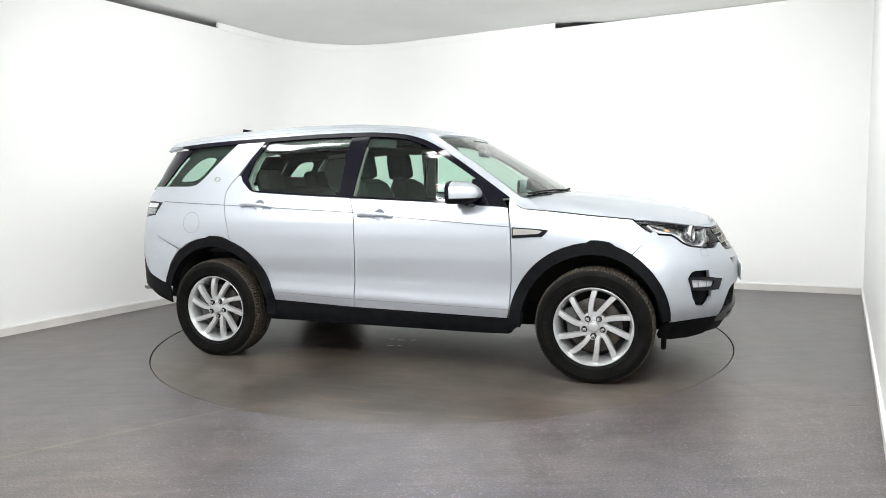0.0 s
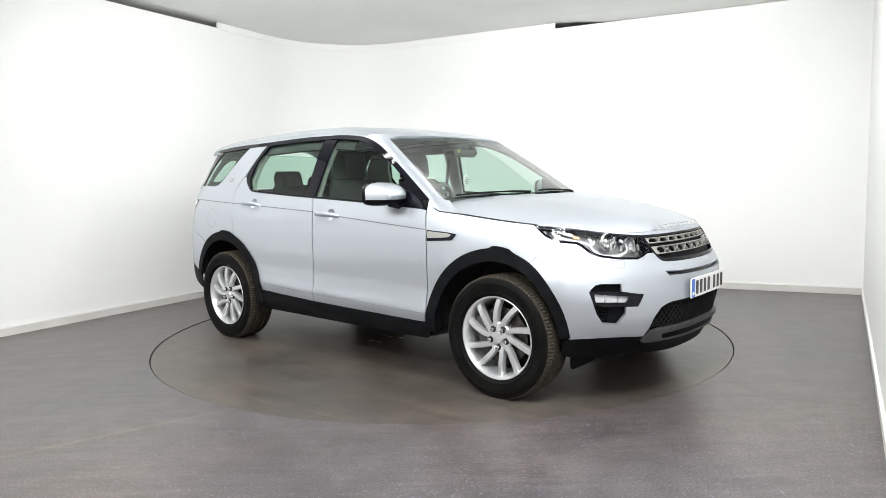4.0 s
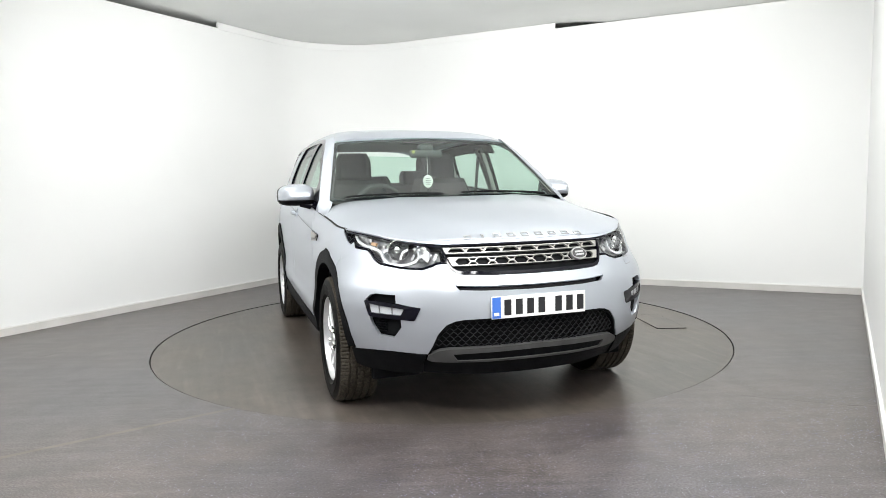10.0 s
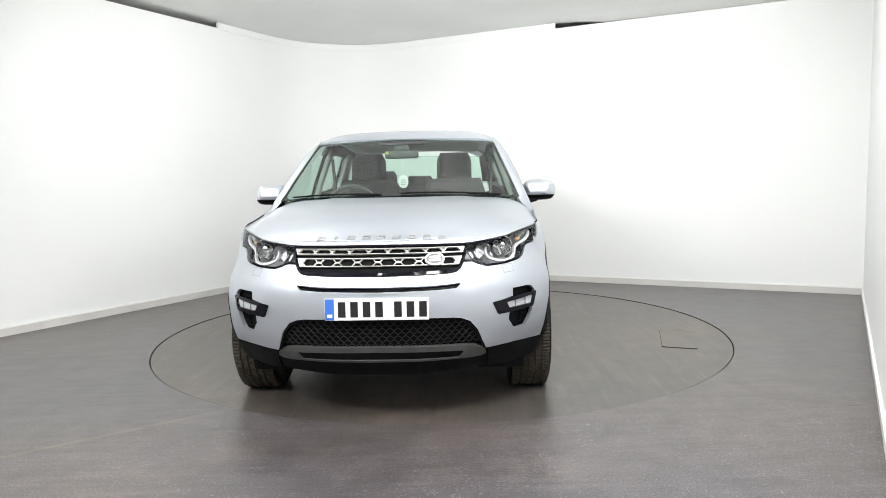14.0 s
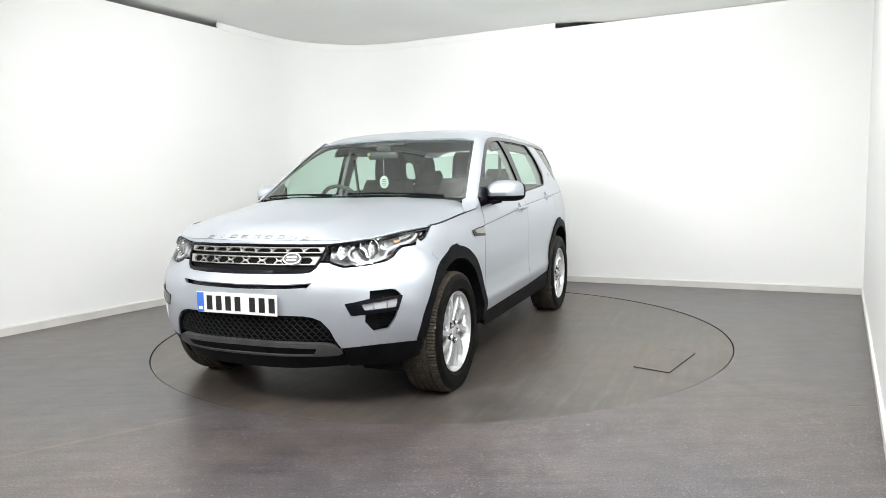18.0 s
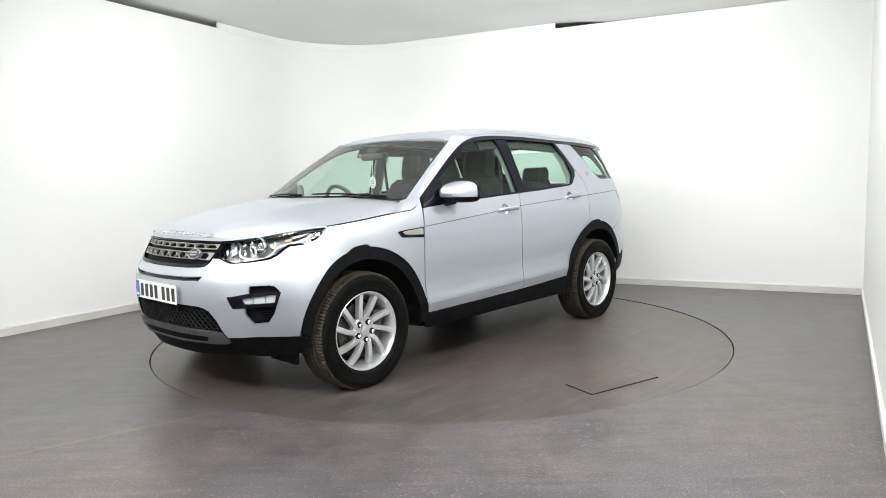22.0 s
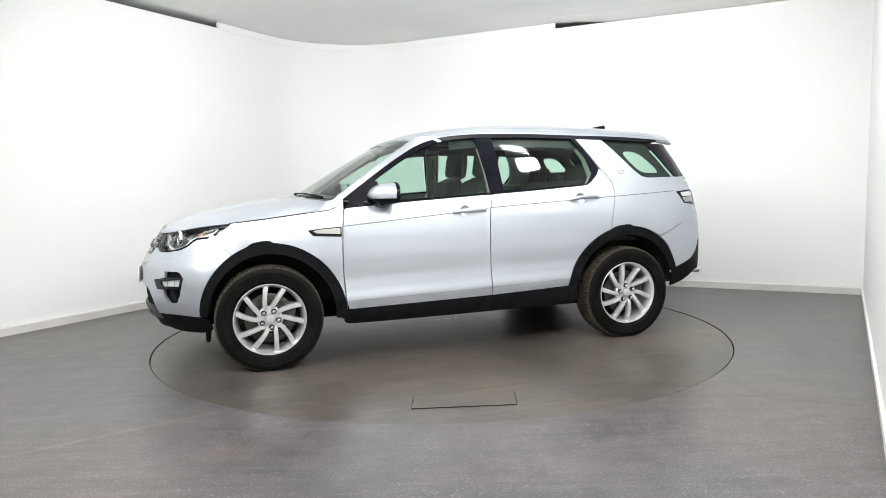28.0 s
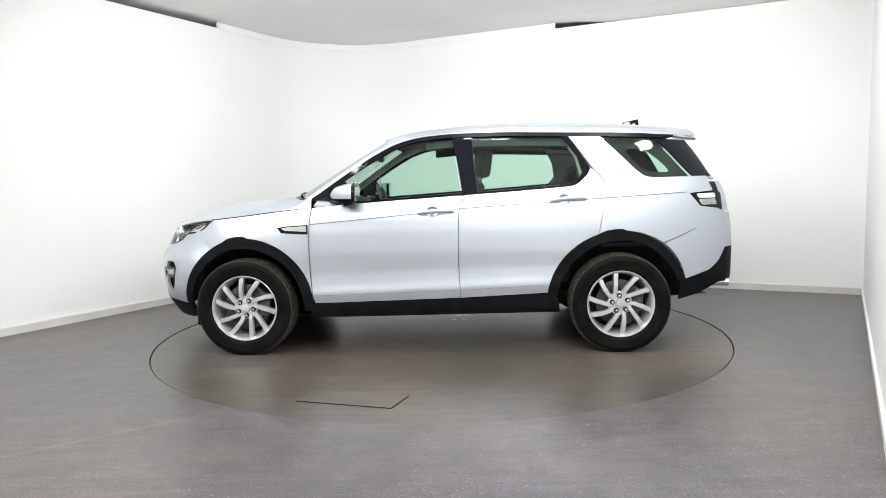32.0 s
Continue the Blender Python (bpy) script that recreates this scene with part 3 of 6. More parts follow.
# ---------------------------------------------------------------- the car's body lines (x ahead, y to its left, z up)
PLAN = [(2.238, 0.0), (2.224, 0.26), (2.155, 0.50), (2.052, 0.68), (1.938, 0.81), (1.78, 0.892), (1.55, 0.925), (1.1, 0.936), (0.4, 0.940),
        (-0.4, 0.940), (-1.1, 0.936), (-1.55, 0.922), (-1.85, 0.885), (-2.06, 0.82), (-2.22, 0.70), (-2.31, 0.48), (-2.345, 0.24), (-2.355, 0.0)]


def make_plan():
    p = np.array(PLAN)
    p = np.vstack([p[1:4][::-1] * [1, -1], p, p[-4:-1][::-1] * [1, -1]])
    d = np.r_[0, np.cumsum(np.linalg.norm(np.diff(p, axis=0), axis=1))]
    t = np.arange(0, d[-1], 0.004)
    q = np.stack([np.interp(t, d, p[:, 0]), np.interp(t, d, p[:, 1])], -1)
    sig = 0.085
    k = np.exp(-0.5 * (np.arange(-3 * sig, 3 * sig, 0.004) / sig) ** 2)
    k /= k.sum()
    q = np.stack([np.convolve(np.pad(q[:, i], len(k) // 2, mode="edge"), k, mode="same")[len(k) // 2:len(k) // 2 + len(q)] for i in (0, 1)], -1)
    first = np.argmin(np.abs(q[:len(q) // 2, 1]))
    last = len(q) // 2 + np.argmin(np.abs(q[len(q) // 2:, 1]))
    q = q[first:last + 1]
    s = np.r_[0, np.cumsum(np.linalg.norm(np.diff(q, axis=0), axis=1))]
    g = np.gradient(q, s, axis=0)
    n = np.stack([-g[:, 1], g[:, 0]], -1)
    n = n / np.linalg.norm(n, axis=1, keepdims=True)
    if n[len(n) // 2, 1] < 0:
        n = -n
    return s, q, n


PS, PQ, PN = make_plan()
S_END = PS[-1]
FRONT = smooth_line([(0.20, -0.12), (0.30, -0.07), (0.36, -0.025), (0.42, -0.012), (0.50, -0.004), (0.60, 0.0), (0.72, -0.004), (0.78, -0.045), (0.86, -0.085), (0.92, -0.125),
                     (0.97, -0.175), (1.02, -0.27), (1.10, -0.45)], 0.018)
CORNER_P = smooth_line([(0.20, -0.16), (0.30, -0.09), (0.40, -0.035), (0.48, -0.012), (0.62, 0.0), (0.72, -0.012), (0.80, -0.045), (0.88, -0.082), (0.96, -0.118), (1.02, -0.15),
                        (1.10, -0.20), (1.2, -0.27)], 0.02)
FENDER = smooth_line([(0.20, -0.06), (0.30, -0.03), (0.36, 0.0), (0.45, 0.004), (0.52, -0.006), (0.62, 0.0), (0.75, 0.003), (0.90, -0.008), (0.97, -0.026), (1.03, -0.055), (1.08, -0.075),
                      (1.15, -0.10), (1.55, -0.24)], 0.018)
SIDE = smooth_line([(0.20, -0.06), (0.27, -0.040), (0.34, -0.012), (0.39, -0.010), (0.435, -0.002), (0.468, 0.0035), (0.486, 0.003), (0.535, -0.005), (0.62, -0.010), (0.75, -0.004), (0.90, -0.006), (1.00, -0.014),
                    (1.045, -0.026), (1.12, -0.052), (1.20, -0.082), (1.30, -0.116), (1.45, -0.175), (1.55, -0.225), (1.62, -0.29)], 0.010)
BACK = smooth_line([(0.20, -0.10), (0.35, -0.04), (0.50, -0.005), (0.75, 0.0), (0.90, -0.012), (1.00, -0.03), (1.14, -0.06), (1.25, -0.12), (1.40, -0.21), (1.53, -0.32), (1.60, -0.38)], 0.018)
BACK_SIDE = smooth_line([(0.20, -0.07), (0.35, -0.01), (0.55, 0.0), (0.80, 0.0), (0.95, -0.008), (1.08, -0.03), (1.14, -0.048), (1.25, -0.09), (1.40, -0.145), (1.55, -0.215), (1.62, -0.27)], 0.018)


def at_s(xy):
    """The ring coordinate nearest to a plan place."""
    return float(PS[np.argmin((PQ[:, 0] - xy[0]) ** 2 + (PQ[:, 1] - abs(xy[1])) ** 2)]) * (1 if xy[1] >= 0 else -1)


def side_s(x):
    """The ring coordinate on the flank at a length x."""
    m = PQ[:, 1] > 0.55
    return float(np.interp(-x, -PQ[m, 0], PS[m]))


def front_s(y):
    m = PQ[:, 0] > 1.75
    return float(np.interp(abs(y), PQ[m, 1], PS[m])) * (1 if y >= 0 else -1)


S_NOSE, S_BEND, S_WING, S_DOOR = front_s(0.40), front_s(0.80), side_s(1.45), side_s(0.80)
S_QTR, S_TAIL, S_REAR = side_s(-1.0), side_s(-1.75), at_s((-2.27, 0.62))


def place(s, z):
    a = np.abs(s)
    x, y = np.interp(a, PS, PQ[:, 0]), np.interp(a, PS, PQ[:, 1])
    nx, ny = np.interp(a, PS, PN[:, 0]), np.interp(a, PS, PN[:, 1])
    w1, w2, w3 = sstep(a, S_NOSE * 0.5, S_BEND), sstep(a, S_BEND, S_WING), sstep(a, S_WING, S_DOOR)
    w4, w5 = sstep(a, S_QTR, S_TAIL), sstep(a, S_TAIL, S_REAR)
    off = FRONT(z) * (1 - w1) + CORNER_P(z) * w1
    off = off * (1 - w2) + FENDER(z) * w2
    lean = 0.034 * (0.0 - x) * (1 - sstep(z, 0.56, 0.74)) * sstep(z, 0.36, 0.44)
    off = off * (1 - w3) + SIDE(z - lean) * w3
    off = off * (1 - w4) + BACK_SIDE(z) * w4
    off = off * (1 - w5) + BACK(z) * w5
    off = off + 0.024 * np.exp(-((a - 1.07) / 0.13) ** 2) * (1 - sstep(z, 0.70, 0.86))
    return np.stack([x + nx * off, np.sign(np.where(s == 0, 1, s)) * (y + ny * off) * np.where(s == 0, 0, 1), z + 0 * x], -1)


def body(s, z):
    s, z = np.asarray(s, float), np.asarray(z, float)
    P = place(s, z)
    e = 0.004
    ds = place(s + e, z) - place(s - e, z)
    dz = place(s, z + e) - place(s, z - e)
    N = np.cross(ds, dz)
    N /= np.linalg.norm(N, axis=1, keepdims=True)
    out = np.stack([np.interp(np.abs(s), PS, PN[:, 0]), np.sign(s) * np.interp(np.abs(s), PS, PN[:, 1]), 0 * s], -1)
    N *= np.where((N * out).sum(1) < 0, -1, 1)[:, None]
    return P, N


def flank(pairs):
    """Outline points (x, z) on the flank as ring coordinates."""
    return [(side_s(x), z) for x, z in pairs]


def nose(pairs):
    """Outline points (y, z) at the front as ring coordinates."""
    return [(front_s(y), z) for y, z in pairs]


# roof, bonnet and windscreen
ROOF_Z = smooth_line([(0.42, 1.556), (0.30, 1.596), (0.18, 1.630), (0.0, 1.655), (-0.4, 1.690), (-0.82, 1.697), (-1.25, 1.682), (-1.68, 1.653), (-2.02, 1.616)], 0.05)
TRIM_Z = smooth_line([(0.86, 1.125), (0.60, 1.308), (0.42, 1.427), (0.25, 1.520), (0.08, 1.567), (-0.17, 1.590), (-0.59, 1.594), (-1.05, 1.580), (-1.32, 1.574), (-1.75, 1.556), (-2.0, 1.542)], 0.05)
HOOD_C = smooth_line([(1.00, 1.160), (1.20, 1.148), (1.46, 1.124), (1.70, 1.080), (1.93, 1.024), (2.03, 0.990), (2.09, 0.960), (2.135, 0.915)], 0.03)
SHUT_Z = smooth_line([(0.80, 1.085), (0.85, 1.080), (1.07, 1.059), (1.35, 1.026), (1.60, 1.002), (1.67, 0.996), (1.82, 0.974), (1.94, 0.952), (2.03, 0.934), (2.12, 0.926)], 0.03)
HOOD_Y = smooth_line([(0.80, 0.86), (1.07, 0.866), (1.35, 0.856), (1.55, 0.842), (1.67, 0.815), (1.82, 0.728), (1.94, 0.625), (2.03, 0.49), (2.06, 0.43), (2.12, 0.25)], 0.03)
LAMP_TOP = smooth_line([(0.0, 0.932), (0.50, 0.930), (0.571, 0.934), (0.758, 0.953), (0.952, 0.976), (1.14, 0.995), (1.26, 1.002), (1.40, 1.015)], 0.03)


def unit(N):
    return N / np.linalg.norm(N, axis=1, keepdims=True)


def field(fn):
    """A surface that is a height over the plan."""
    def surf(u, v):
        u, v = np.asarray(u, float), np.asarray(v, float)
        e = 0.004
        P = np.stack([u, v, fn(u, v)], -1)
        N = np.stack([-(fn(u + e, v) - fn(u - e, v)) / (2 * e), -(fn(u, v + e) - fn(u, v - e)) / (2 * e), 1 + 0 * u], -1)
        return P, unit(N)
    return surf


def hood_h(x, y):
    w = np.clip(np.abs(y) / np.maximum(HOOD_Y(x), 0.3), 0, 1.12)
    dome = 0.010 * sstep(0.62 - w, 0.0, 0.16) * (1 - sstep(x, 1.85, 2.08))
    return HOOD_C(x) - 0.010 - (HOOD_C(x) - 0.010 - SHUT_Z(x)) * w ** (3.4 + 3.2 * (1 - sstep(x, 1.02, 1.50))) + dome


def rail_y(x):
    """Half-width at the roof's black side trim."""
    x = np.asarray(x, float)
    return place(np.array([side_s(float(q)) for q in x.ravel()]), TRIM_Z(x.ravel()) + 0.008)[:, 1].reshape(x.shape)


RAIL_X = np.linspace(-2.05, 0.95, 61)
RAIL_Y = rail_y(RAIL_X)


def roof_h(x, y):
    ye = np.interp(x, RAIL_X, RAIL_Y)
    w = np.clip(np.abs(y) / ye, 0, 1.1)
    ze = TRIM_Z(x) + 0.008
    return ROOF_Z(x) + 0.006 - (ROOF_Z(x) + 0.006 - ze) * (0.24 * w ** 2 + 0.76 * w ** 8)


def screen(u, v):
    """The windscreen: u across (-1 to 1), v from base (0) to top (1)."""
    u, v = np.asarray(u, float), np.asarray(v, float)

    def at(u, v):
        bx, by, bz = 1.085 - 0.178 * u * u, 0.828 * u, 1.160 - 0.020 * u * u
        tx, ty, tz = 0.365 - 0.068 * u * u, 0.674 * u, 1.578 - 0.020 * u * u
        bow = 0.007 * 4 * v * (1 - v)
        return np.stack([bx + (tx - bx) * v + bow * 0.5, by + (ty - by) * v, bz + (tz - bz) * v + bow * 0.86], -1)
    e = 0.004
    N = np.cross(at(u + e, v) - at(u - e, v), at(u, v + e) - at(u, v - e))
    N = unit(N)
    N *= np.where(N[:, 0] < 0, -1, 1)[:, None]
    return at(u, v), N


def back_glass(u, v):
    u, v = np.asarray(u, float), np.asarray(v, float)

    def at(u, v):
        return np.stack([-2.250 + 0.19 * u * u + v * (0.275 - 0.06 * u * u), u * (0.70 - 0.08 * v), 1.235 + 0.305 * v - 0.02 * u * u * v], -1)
    e = 0.004
    N = unit(np.cross(at(u + e, v) - at(u - e, v), at(u, v + e) - at(u, v - e)))
    N *= np.where(N[:, 0] > 0, -1, 1)[:, None]
    return at(u, v), N
# ---------------------------------------------------------------- the car
car = thing("car", "silver-blue five-door off-road car with black wheel arches on the turntable", "car")
FW, RW, HUB = (1.37, 0.345), (-1.37, 0.345), 0.350


def pair(name, bm, mat, parent=None, label=""):
    """A part on the left flank and its mirror image on the right."""
    other = flip_y(bm.copy())
    a = part(name, bm, mat, parent or car, label)
    b = part(name, other, mat, parent or car, label)
    return a, b


def edge_line(fn, x0, x1, n):
    return [(x0 + (x1 - x0) * i / n, float(fn(x0 + (x1 - x0) * i / n))) for i in range(n + 1)]


BELT = smooth_line([(0.86, 1.078), (0.40, 1.111), (-0.17, 1.144), (-0.60, 1.168), (-1.00, 1.196), (-1.10, 1.205)], 0.03)
SILL = smooth_line([(0.86, 0.380), (-0.22, 0.409), (-0.92, 0.441)], 0.05)
A_F, A_R = 0.522, 0.535


def arch(c, r_out, r_in, a0, a1, fx_out=None, fx_in=None, bx_out=None, bx_in=None):
    """A band round a wheel opening, narrower across where the body turns in; a small tab on its crown."""
    o, q, n = [], [], 40
    for i in range(n + 1):
        a = a0 + (a1 - a0) * i / n
        ahead = math.cos(radians(a)) > 0
        ro = r_out + 0.014 * float(sstep(10.5 - abs(a - 84), 0, 2.5))
        xo = (fx_out if ahead else bx_out) or r_out
        xi = (fx_in if ahead else bx_in) or r_in
        o.append((c[0] + xo * math.cos(radians(a)), c[1] + ro * math.sin(radians(a))))
        q.append((c[0] + xi * math.cos(radians(a)), c[1] + r_in * math.sin(radians(a))))
    return o + q[::-1]



# front wing
fender = flank([(0.853, 1.076), (0.853, 1.136), (0.880, 1.106), (0.915, 1.080)] + edge_line(lambda x: SHUT_Z(x) - 0.004, 0.95, 1.56, 9)) + [(1.245, 1.000), (1.165, 0.936), (1.105, 0.910), (1.17, 0.865)] + \
    flank(arch(FW, A_F, A_F, 60, 175.5, 0.454, 0.454)[:41] + [(0.860, 0.452), (0.872, 0.62), (0.874, 0.784), (0.868, 0.96)])
pair("front_wing", skin(fender, body), M_PAINT)
# front door
fdoor = [(0.844, 1.076), (0.861, 0.96), (0.867, 0.784), (0.865, 0.62), (0.853, 0.452), (0.838, 0.386)] + edge_line(lambda x: SILL(x) + 0.004, 0.80, -0.220, 8) + \
    [(-0.210, 0.60), (-0.207, 0.80), (-0.211, 1.010), (-0.232, 1.09), (-0.255, 1.146)] + edge_line(BELT, -0.20, 0.80, 8)
def cup_ring(hx, hz, r=0.042):
    return [(side_s(hx + 0.028) + r * math.cos(2 * math.pi * i / 24), hz + 0.94 * r * math.sin(2 * math.pi * i / 24)) for i in range(24)]


pair("front_door", skin(flank(fdoor), body, step=0.02, holes=[cup_ring(-0.055, 1.036)]), M_PAINT)
frame_line = [(0.95, 1.05), (0.90, 0.41)] + edge_line(SILL, 0.80, -0.80, 6) + arch(RW, 0.50, 0.50, 14, 150)[:41] + [(-1.96, 0.86), (-1.98, 1.0), (-1.95, 1.13), (-1.60, 1.18), (-1.28, 1.24), (-1.05, 1.17), (-0.25, 1.12), (0.80, 1.06)]
pair("body_frame", skin(flank(frame_line), body, step=0.05, thick=0, lift=-0.042), M_SEAM_CREASE)
# rear door
rdoor = [(-0.262, 1.147), (-0.239, 1.09), (-0.217, 1.010), (-0.213, 0.80), (-0.216, 0.60), (-0.226, 0.413)] + edge_line(lambda x: SILL(x) + 0.004, -0.30, -0.845, 5) + \
    arc(*RW, A_R, 12, 72.5) + [(-1.225, 0.94), (-1.255, 1.05), (-1.276, 1.13), (-1.274, 1.21), (-1.235, 1.275), (-1.190, 1.322), (-1.168, 1.318), (-1.150, 1.28), (-1.085, 1.222), (-1.05, 1.204)] + edge_line(BELT, -1.0, -0.30, 6)
pair("rear_door", skin(flank(rdoor), body, step=0.02, holes=[cup_ring(-1.0, 1.105)]), M_PAINT)
# rear quarter with the slanted pillar
quarter = arc(*RW, A_R, 73.0, 124, 9) + [(-1.80, 0.838), (-1.915, 0.886), (-1.952, 0.955), (-1.958, 1.045), (-1.885, 1.134), (-2.10, 1.150), (-2.09, 1.256), (-1.62, 1.250), (-1.56, 1.262), (-1.50, 1.308), (-1.262, 1.557)] + \
    edge_line(lambda x: TRIM_Z(x) - 0.010, -1.255, -1.02, 4) + [(-1.033, 1.56), (-1.193, 1.326), (-1.238, 1.280), (-1.278, 1.213), (-1.280, 1.13), (-1.259, 1.05), (-1.229, 0.94)]
pair("rear_quarter", skin(flank(quarter), body), M_PAINT)

# rear bumper and tailgate
rear_c = at_s((-2.355, 0.0)) - 0.001
tail_top = [(side_s(-1.958), 1.040), (side_s(-1.948), 0.955), (side_s(-1.912), 0.882), (side_s(-1.80), 0.832)]
bump_l = flank([(RW[0] + (A_R - 0.0068 * k) * math.cos(radians(125 + 35 * k / 6)), RW[1] + A_R * math.sin(radians(125 + 35 * k / 6))) for k in range(7)])
rb = tail_top + bump_l + [(side_s(-1.84), 0.525), (side_s(-2.03), 0.585), (side_s(-2.10), 0.64), (side_s(-2.16), 0.735), (rear_c, 0.735), (rear_c, 0.96), (at_s((-2.20, 0.72)), 0.985), (at_s((-2.13, 0.79)), 1.02)]
pair("rear_bumper", skin(rb, body), M_PAINT)
rl = [(side_s(-1.835), 0.520), (side_s(-1.80), 0.515), (side_s(-1.79), 0.375), (side_s(-1.95), 0.415), (side_s(-2.10), 0.480), (rear_c, 0.490), (rear_c, 0.728), (side_s(-2.16), 0.728), (side_s(-2.10), 0.632), (side_s(-2.03), 0.578)]
pair("rear_lower_cladding", skin(rl, body), M_CLAD)
tg = [(at_s((-2.18, 0.74)), 1.00), (rear_c, 0.97), (rear_c, 1.215), (at_s((-2.20, 0.70)), 1.215)]
pair("tailgate", skin(tg, body), M_PAINT)
part("rear_window", skin([(-1, 0), (1, 0), (1, 1), (-1, 1)], back_glass, step=0.12), M_GLASS, car, "tinted rear window")

# rear lamps
lamp_line = rounded([(side_s(-1.878), 1.140), (side_s(-2.115), 1.148), (at_s((-2.22, 0.70)), 1.13), (at_s((-2.22, 0.70)), 1.03), (side_s(-2.10), 0.99), (side_s(-2.03), 1.013), (side_s(-1.955), 1.052)], 0.02)
pair("rear_lamp", skin(lamp_line, body, step=0.02, lift=-0.002), M_BLACK_GLOSS, label="clear rear lamp with black surround")
for z0, z1, mt, nm in ((1.096, 1.128, M_DRL, "lamp_insert"), (1.048, 1.088, M_LAMP_BRIGHT, "lamp_insert")):
    pair(nm, skin(rounded([(side_s(-1.935 - 0.25 * (1.12 - z0)), z1), (side_s(-2.11), z1 + 0.004), (side_s(-2.115), z0), (side_s(-1.95 - 0.4 * (1.11 - z0)), z0)], 0.012), body, step=0.03, lift=0.001), mt)

# sill, arch lips
sill = edge_line(lambda x: SILL(x) - 0.004, 0.84, -0.88, 12) + [(-0.92, 0.40), (-0.935, 0.30), (-0.60, 0.296), (0.66, 0.279), (0.84, 0.281), (0.868, 0.294), (0.874, 0.345)]
pair("sill_cladding", skin(flank(sill), body, lift=0.004, thick=0.03), M_CLAD, label="black plastic sill cladding")


pair("wheel_arch_trim", skin(flank(arch(FW, 0.520, 0.448, 6, 182, 0.452, 0.400)), body, step=0.03, lift=0.003, thick=0.07), M_CLAD, label="black plastic wheel arch trim")
pair("wheel_arch_trim", skin(flank(arch(RW, 0.532, 0.464, -2, 160, 0.532, 0.464, 0.490, 0.430)), body, step=0.03, lift=0.012, thick=0.07), M_CLAD, label="black plastic wheel arch trim")


def liner(c, r, fx, bx=None, a0=8, a1=172):
    verts, faces = [], []
    n = 26
    for i in range(n + 1):
        a = radians(a0 + (a1 - a0) * i / n)
        rx = fx if math.cos(a) > 0 else (bx or r)
        for y in (0.845, 0.52):
            verts.append((c[0] + rx * math.cos(a), y, c[1] + r * math.sin(a)))
    for i in range(n):
        faces.append((2 * i, 2 * i + 1, 2 * i + 3, 2 * i + 2))
    k = len(verts)
    verts += [(c[0], 0.52, c[1])]
    faces += [(2 * i + 1, k, 2 * i + 3) for i in range(n)]
    return from_data(verts, faces)


M_LINER_BLACK = material("wheel_well_liner", (0.012, 0.012, 0.012), 0.9)
pair("wheel_well", liner(FW, 0.49, 0.425), M_LINER_BLACK)
pair("wheel_well", liner(RW, 0.50, 0.50, 0.46), M_LINER_BLACK)

# ---------------------------------------------------------------- bonnet, windscreen, roof, pillars
def hood_outline():
    edge = []
    for i in range(15):
        x = 1.125 + (1.61 - 1.125) * i / 14
        edge.append((x, float(place(np.array([side_s(x)]), np.array([float(SHUT_Z(x)) + 0.004]))[0, 1]) - 0.004))
    sv = np.linspace(1.22, 0.0, 22)
    fp = place(sv, LAMP_TOP(sv) + 0.002)
    front = [(float(p[0]) - 0.006, float(p[1])) for p in fp]
    rear = [(1.125, 0.0), (1.115, 0.20), (1.085, 0.40), (1.03, 0.60), (0.940, 0.745), (0.928, 0.800)]
    half = edge + front
    full = half + [(x, -y) for x, y in half[-2::-1]] + [(x, -y) for x, y in rear[::-1][:-1]] + rear
    return full


seam = edge_line(lambda x: SHUT_Z(x) + 0.006, 0.90, 1.62, 16) + edge_line(lambda x: SHUT_Z(x) - 0.008, 1.62, 0.90, 16)
pair("bonnet_seam", skin(flank(seam), body, step=0.04, thick=0, lift=-0.005), M_LINER_BLACK)
bonnet = part("bonnet", skin(hood_outline(), field(hood_h), step=0.04, thick=0.02), M_PAINT, car)
cowl = [(1.12, 0.0), (1.11, 0.20), (1.08, 0.40), (1.025, 0.60), (0.96, 0.745), (0.93, 0.79), (0.86, 0.79), (0.93, 0.6), (0.985, 0.4), (1.02, 0.2), (1.03, 0.0)]
cowl_f = cowl[:6] + cowl[6:] + [(x, -y) for x, y in cowl[6:-1][::-1]] + [(x, -y) for x, y in cowl[1:6][::-1]]
part("scuttle", skin(cowl_f, field(lambda x, y: hood_h(np.maximum(x, 1.02), y) - 0.022), step=0.05), M_CLAD, car, "black scuttle panel under the windscreen")

ws = rounded([(-0.985, 0.0), (0.985, 0.0), (0.985, 0.995), (-0.985, 0.995)], 0.03)
part("windscreen", skin(ws, screen, step=0.09, thick=0.004), M_SCREEN, car, "green-tinted windscreen")
# black ceramic band round the windscreen
band_in = rounded([(-0.962, 0.022), (0.962, 0.022), (0.955, 0.955), (-0.955, 0.955)], 0.06)
part("windscreen_band", skin(ws, screen, step=0.07, thick=0, holes=[band_in], lift=-0.006), M_BLACK_GLOSS, car, "black printed band round the windscreen")

# roof skin between the side trims
xs = np.linspace(0.30, -1.93, 24)
r_edge = [(float(x), float(np.interp(x, RAIL_X, RAIL_Y)) - 0.001) for x in xs]
r_front = [(0.322, 0.60), (0.354, 0.40), (0.366, 0.2), (0.369, 0.0)]
r_back = [(-1.96, 0.60), (-1.98, 0.3), (-1.985, 0.0)]
half = r_front[::-1] + r_edge + r_back
roof_line = half + [(x, -y) for x, y in half[-2:0:-1]]
part("roof", skin(roof_line, field(roof_h), step=0.05, thick=0.025), M_PAINT, car)
